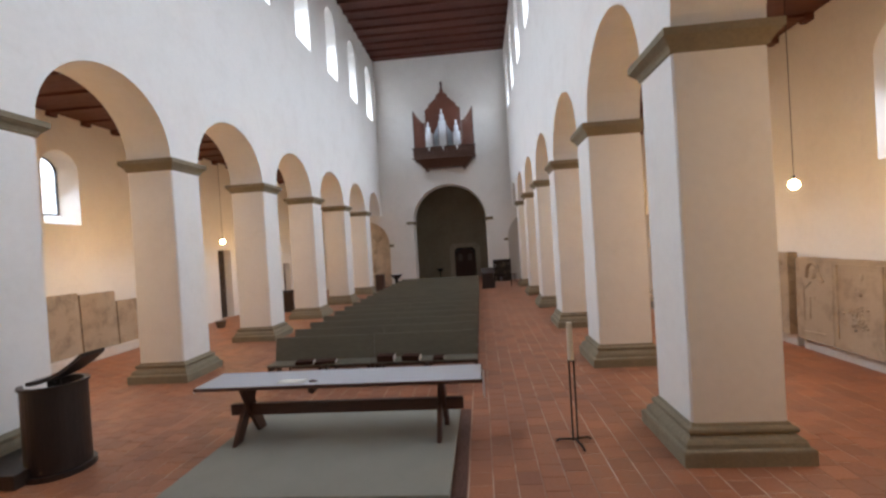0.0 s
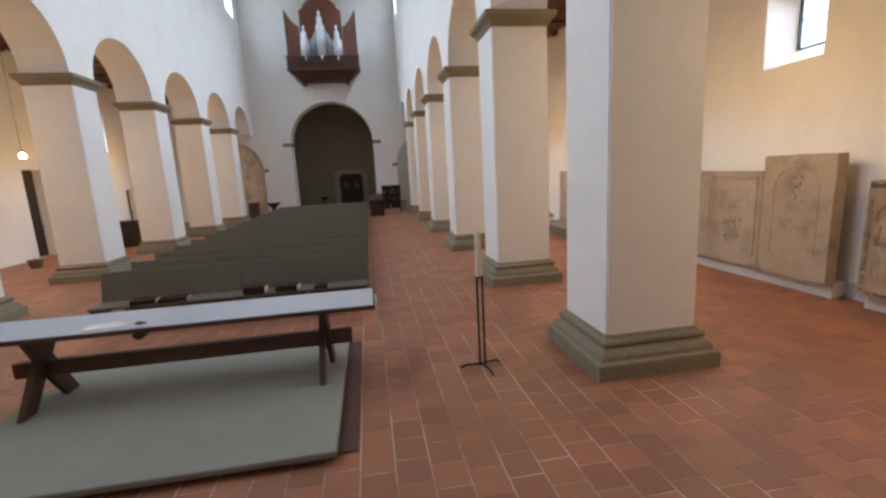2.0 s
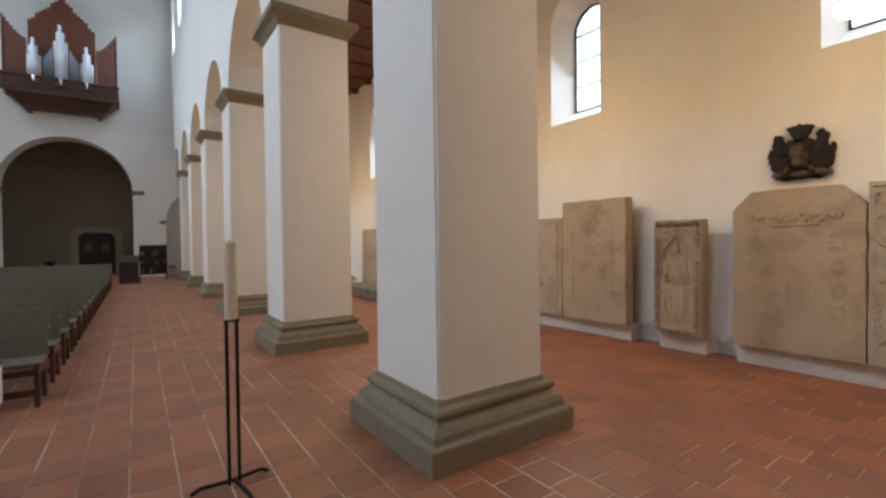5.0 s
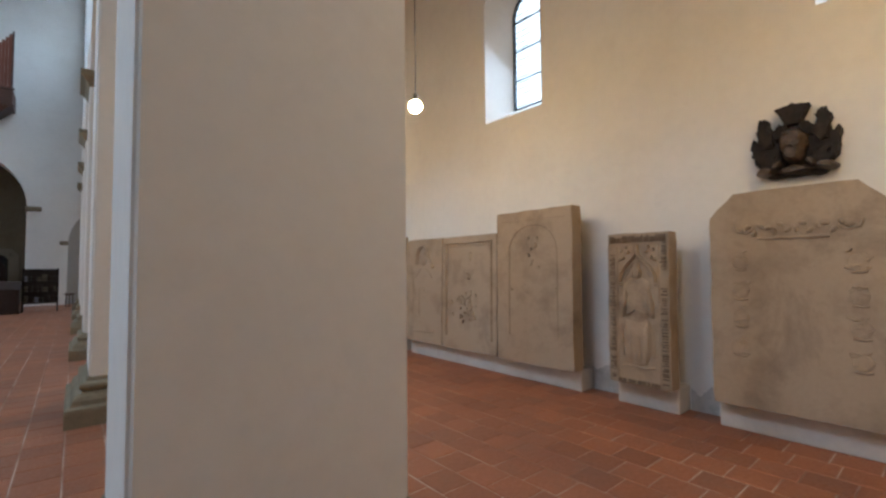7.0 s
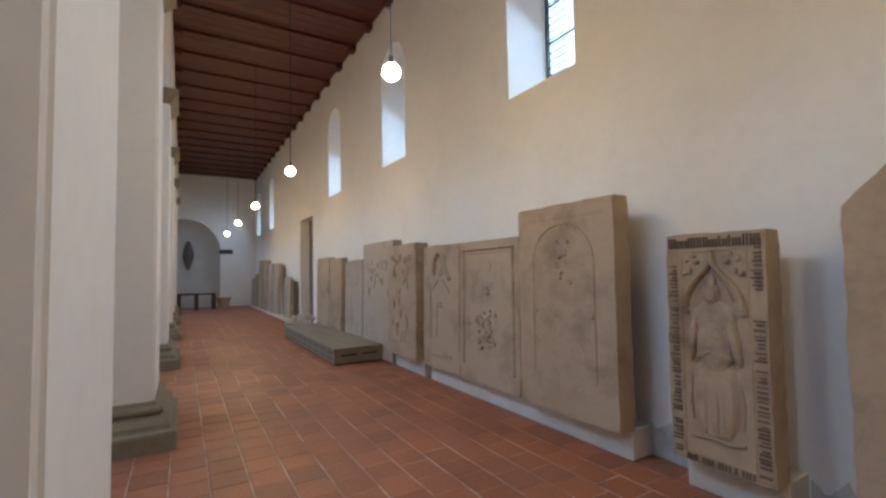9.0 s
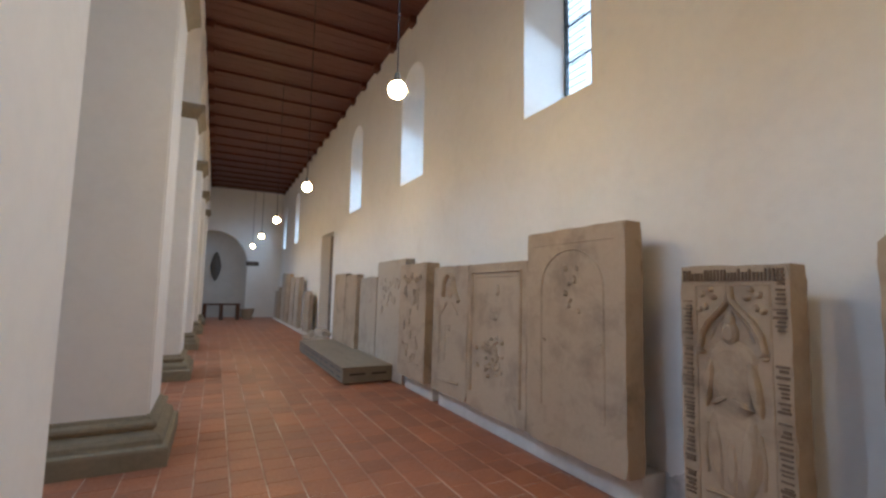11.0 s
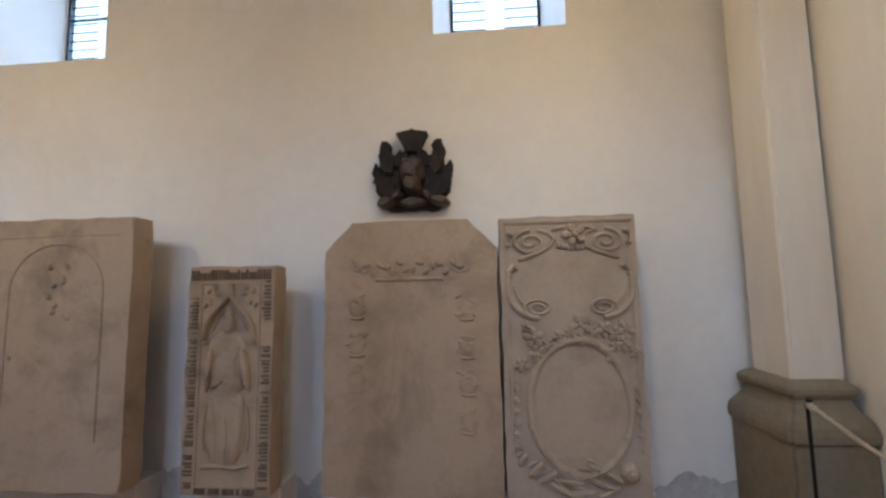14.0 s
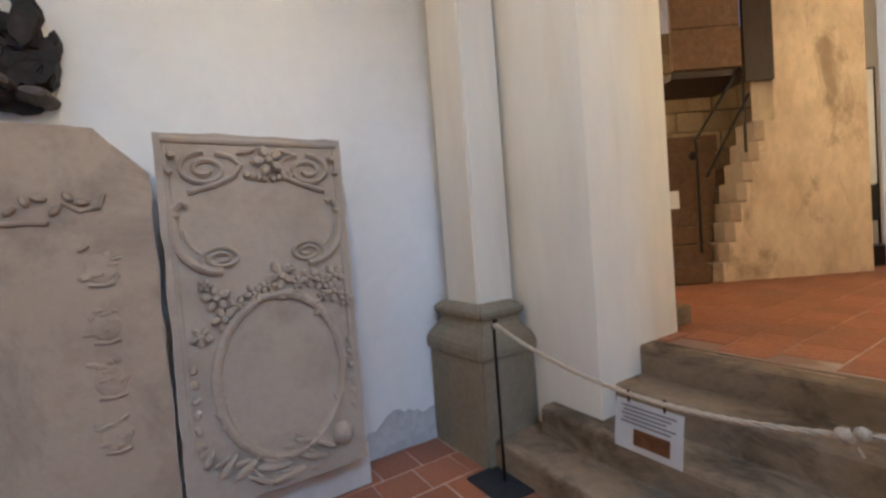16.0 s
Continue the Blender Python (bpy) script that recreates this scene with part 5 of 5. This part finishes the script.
leaf = part("sheet", sheet_quad(0, .30, 0, .215, 0, .0015), WHITE, sign)
part("picture", sheet_quad(.09, .25, .115, .185, .003, .0008), PICTURE, leaf, "small brown photograph")
for k in range(5):
    part("text_line", sheet_quad(.03 + .01 * (k % 2), .27 - .02 * (k % 3), .022 + .017 * k, .030 + .017 * k, .003, .0006), INK, leaf, "grey line of unreadable print")
for k in (.06, .22):
    part("clip", cylinder(bmesh.new(), C0 + U * k + D * .01, C0 + U * k + Vector((0, 0, .045)), .006, 6), IRON, sign)

# ---- transept stair ----
E0, FW, RT = Vector((4.33, 4.23)), Vector((.844, -.536)), Vector((-.536, -.844))
BASE = E0 + 5.0 * FW


def stair_m():
    return Matrix(((RT.x, FW.x, 0, BASE.x), (RT.y, FW.y, 0, BASE.y), (0, 0, 1, 0), (0, 0, 0, 1)))


stair = thing("winding_stair", stair_m(), "worn stone stair winding up behind a plaster wall", "stair")
S0, RISE = 3.05, 0.225
# Dark treads and pale ends put the stair's shade and light into colour.
for k in range(8):
    z = FLOOR_T + RISE * (k + 1)
    s = S0 + .078 * k
    part("stair_tread", boxed(s - 1.1, .09 * k, z - RISE, s, .55 + .09 * k, z, bevel=.015), TREAD, stair)
    part("tread_end", boxed(s + .002, -.015, z - RISE + .01, s + .13, .3, z + .004, bevel=.012), SLAB, stair, "worn step end coloured pale as if lit")
b = bmesh.new()
prof = []
for k in range(8):
    prof += [(S0 + .13 + .078 * k, FLOOR_T + RISE * k), (S0 + .13 + .078 * k, FLOOR_T + RISE * (k + 1))]
prof += [(S0 + .80, FLOOR_T + RISE * 8), (S0 + .80, 6.6), (S0 + 1.86, 6.6), (S0 + 1.86, FLOOR_T)]
loft(b, [(x, 0, z) for x, z in prof], [(x, .35, z) for x, z in prof])
part("stringer_wall", b, OLDPLASTER, stair, "stained ochre plaster")
random.seed(7)
for r in range(12):
    z = FLOOR_T + .28 * r
    x = S0 - 1.6 + (r % 2) * .15
    while x < S0 + 2.2:
        w = random.uniform(.28, .5)
        part("masonry_block", boxed(x, 1.2 + random.uniform(-.012, .012), z, x + w - .015, 1.5, z + .265, bevel=.012), MASONRY, stair)
        x += w
for i in range(5):
    part("board", boxed(S0 - .33, -.03 + .008 * (i % 2), 3.16 + .46 * i, S0 + .45, .02, 3.61 + .46 * i, bevel=.008), TREAD, stair, "dark timber board")
part("door_leaf", boxed(S0 + .46, -.05, 2.98, S0 + .79, .0, 5.46, bevel=.006), BLACKWOOD, stair, "near-black timber door leaf")
part("landing_beam", boxed(S0 - .33, .02, 3.08, S0 + .70, .9, 3.15), BLACKWOOD, stair, "dark timber landing")
for a, c in (((S0 - .12, -.03, 1.1), (S0 - .12, -.03, 2.35)), ((S0 + .46, .0, 2.2), (S0 + .46, .0, 3.05)), ((S0 - .14, -.03, 2.35), (S0 + .62, .03, 3.4)), ((S0 - .02, -.03, 1.95), (S0 + .52, .0, 2.85))):
    part("handrail", cylinder(bmesh.new(), a, c, .016, 8), IRON, stair, "black iron handrail")
b = bmesh.new()
bmesh.ops.create_uvsphere(b, u_segments=12, v_segments=8, radius=.05, matrix=Matrix.Translation((S0 - .16, -.03, 2.2)))
part("rail_knob", b, IRON, stair)
note = thing("small_notice", stair_m(), "small white notice fixed beside the stair", "notice")
part("sheet", boxed(S0 - .46, -.06, 1.62, S0 - .36, -.055, 1.82), WHITE, note)
tagged(part("floor_block", boxed(6.10, .95, FLOOR_T, 6.28, 1.2, FLOOR_T + .14, bevel=.015), STEP), "small dark stone block on the floor", "stone")
board_thing = thing("glass_frame", stair_m() @ pose(S0 + 2.24, .5, FLOOR_T), "thin black door frame, white panel standing for daylight beyond", "frame")
for x in (0, .2):
    part("upright", boxed(x, 0, .25, x + .02, .02, 2.45), IRON, board_thing)
part("top_bar", boxed(0, 0, 2.43, .22, .02, 2.45), IRON, board_thing)
# White sheet in place of the daylit space behind the door frame.
part("panel", boxed(.02, .005, 1.02, .20, .015, 2.43), WHITE, board_thing)
part("lower_panel", boxed(.02, .005, .55, .20, .018, 1.0), BLACK, board_thing)
part("foot", boxed(-.05, -.15, 0, .27, .17, .25), BLACK, board_thing)
# Unseen lamp copies, added to brighten the transept wall.
for y in (.45, -2.4):
    copy_thing(lamp_one, pose(4.25, y, 3.2))
# Another added lamp, hidden left of the jamb, to light the stair masonry.
w = stair_m() @ Vector((S0 - 1.3, .75, 3.1))
copy_thing(lamp_one, pose(w.x, w.y, w.z))

# ---- west end of the aisle ----
ovalp = thing("oval_relief", pose(3.92, WEST + .40, 2.78), "dark oval carved plaque hanging on the wall", "plaque")
b = bmesh.new()
rings = [[(k * .27 * math.cos(2 * math.pi * i / 24) * (1 - .35 * abs(math.sin(2 * math.pi * i / 24))), d, k * .80 * math.sin(2 * math.pi * i / 24)) for i in range(24)] for k, d in ((1, .0), (.95, -.06), (.8, -.05), (.6, -.09), (.2, -.12))]
vs = [[b.verts.new(p) for p in r] for r in rings]
for u, v in zip(vs, vs[1:]):
    for i in range(24):
        b.faces.new((u[i], u[(i + 1) % 24], v[(i + 1) % 24], v[i]))
b.faces.new(vs[-1]), b.faces.new(vs[0])
part("body", b, OLDGREY_DARK, ovalp)
plaq = thing("wall_plaque", pose(5.72, WEST - .002, 2.97), "small dark rectangular plaque on the wall", "plaque")
part("panel", boxed(-.33, -.05, -.12, .33, 0, .12, bevel=.01), OLDGREY_DARK, plaq)
bench = thing("wall_bench", pose(4.28, 29.6, 0), "dark wooden table standing before the end wall", "table")
part("top", boxed(-.85, -.35, .74, .85, .35, .82, bevel=.01), WOOD_DARK, bench)
for x in (-.75, 0, .75):
    part("trestle", boxed(x - .09, -.3, 0, x + .09, .3, .74, bevel=.01), WOOD_DARK, bench)
pot = thing("stone_basin", pose(5.5, 29.7, 0), "grey stone basin standing beside the table", "basin")
b = cylinder(bmesh.new(), (0, 0, 0), (0, 0, .5), .2, 16, .34)
cylinder(b, (0, 0, .5), (0, 0, .56), .34, 16, .36)
part("bowl", b, SLAB_GREY, pot)

# ---- floor tiles ----
TW, TL = 0.2765, 0.286


def tile_geo(x, y, w, l, rise, verts, faces):
    g, e, c = 0.005, 0.0042, 0.005
    n = len(verts)
    for dz, o in ((-0.02, 0.0), (-0.004 + rise, 0.0), (rise, c)):
        x0, x1, y0, y1 = x - w / 2 + g + o, x + w / 2 - g - o, y - l / 2 + e + o, y + l / 2 - e - o
        verts += [(x0, y0, dz), (x1, y0, dz), (x1, y1, dz), (x0, y1, dz)]
    for r in (0, 4):
        for i in range(4):
            j = (i + 1) % 4
            faces.append((n + r + i, n + r + j, n + r + 4 + j, n + r + 4 + i))
    faces.append((n + 8, n + 9, n + 10, n + 11))


def tile_mesh(name, rows, mat):
    verts, faces = [], []
    for r in rows:
        tile_geo(*r, verts, faces)
    me = bpy.data.meshes.new(name)
    me.from_pydata(verts, [], faces)
    me.materials.append(mat)
    return me


random.seed(3)
near, far = [], []
k0, k1 = int((AL - 0.003) / TW) - 1, int((AR - 0.003) / TW) + 1
for k in range(k0, k1 + 1):
    x = 0.003 + TW * (k + 0.5)
    off = (0.5 if k % 2 else 0.0) * TL + random.uniform(-0.05, 0.05)
    for j in range(-30, 125):
        y = off + TL * j
        if not (AL < x - TW / 2 and x + TW / 2 < AR + 0.1) or not (1.9 < y < WEST + 4.8):
            continue
        if y < 2.75 and x < XR + 0.1:
            continue
        (near if 0.3 < x < 4.6 and 3.0 < y < 8.6 and not (2.3 < x < 3.5 and 5.5 < y < 6.7) else far).append((x, y, TW, TL, random.uniform(-0.0015, 0.0015)))
near.sort(key=lambda q: q[1])
near, far = near[:300], far + near[300:]
stuff = new("tile_field", tile_mesh("tile_field", far, TILE))
stuff.parent = floor_sheet
tagged(stuff, kind="stuff")
shapes = [tile_mesh("tile", [(0, 0, TW, TL, h)], TILE_ONE) for h in (-0.0012, -0.0004, 0.0004, 0.0012)]
for i, (x, y, w, l, h) in enumerate(near):
    o = new("tile", shapes[i % 4])
    o.parent = floor_sheet
    o.matrix_world = pose(x, y, 0, random.uniform(-0.15, 0.15), random.uniform(-0.15, 0.15), random.uniform(-0.4, 0.4))
rows = []
for k in range(15):
    for j in range(28):
        rows.append((XR + T + TW * (k + 0.5), -5.9 + TL * (j + 0.5 * (k % 2)), TW, TL, random.uniform(-0.0015, 0.0015)))
up = new("tile_field_transept", tile_mesh("tile_field_transept", [r for r in rows if r[1] + TL / 2 < 1.6 and r[0] + TW / 2 < AR], TILE))
up.location = (0, 0, FLOOR_T)
tagged(up, kind="stuff")
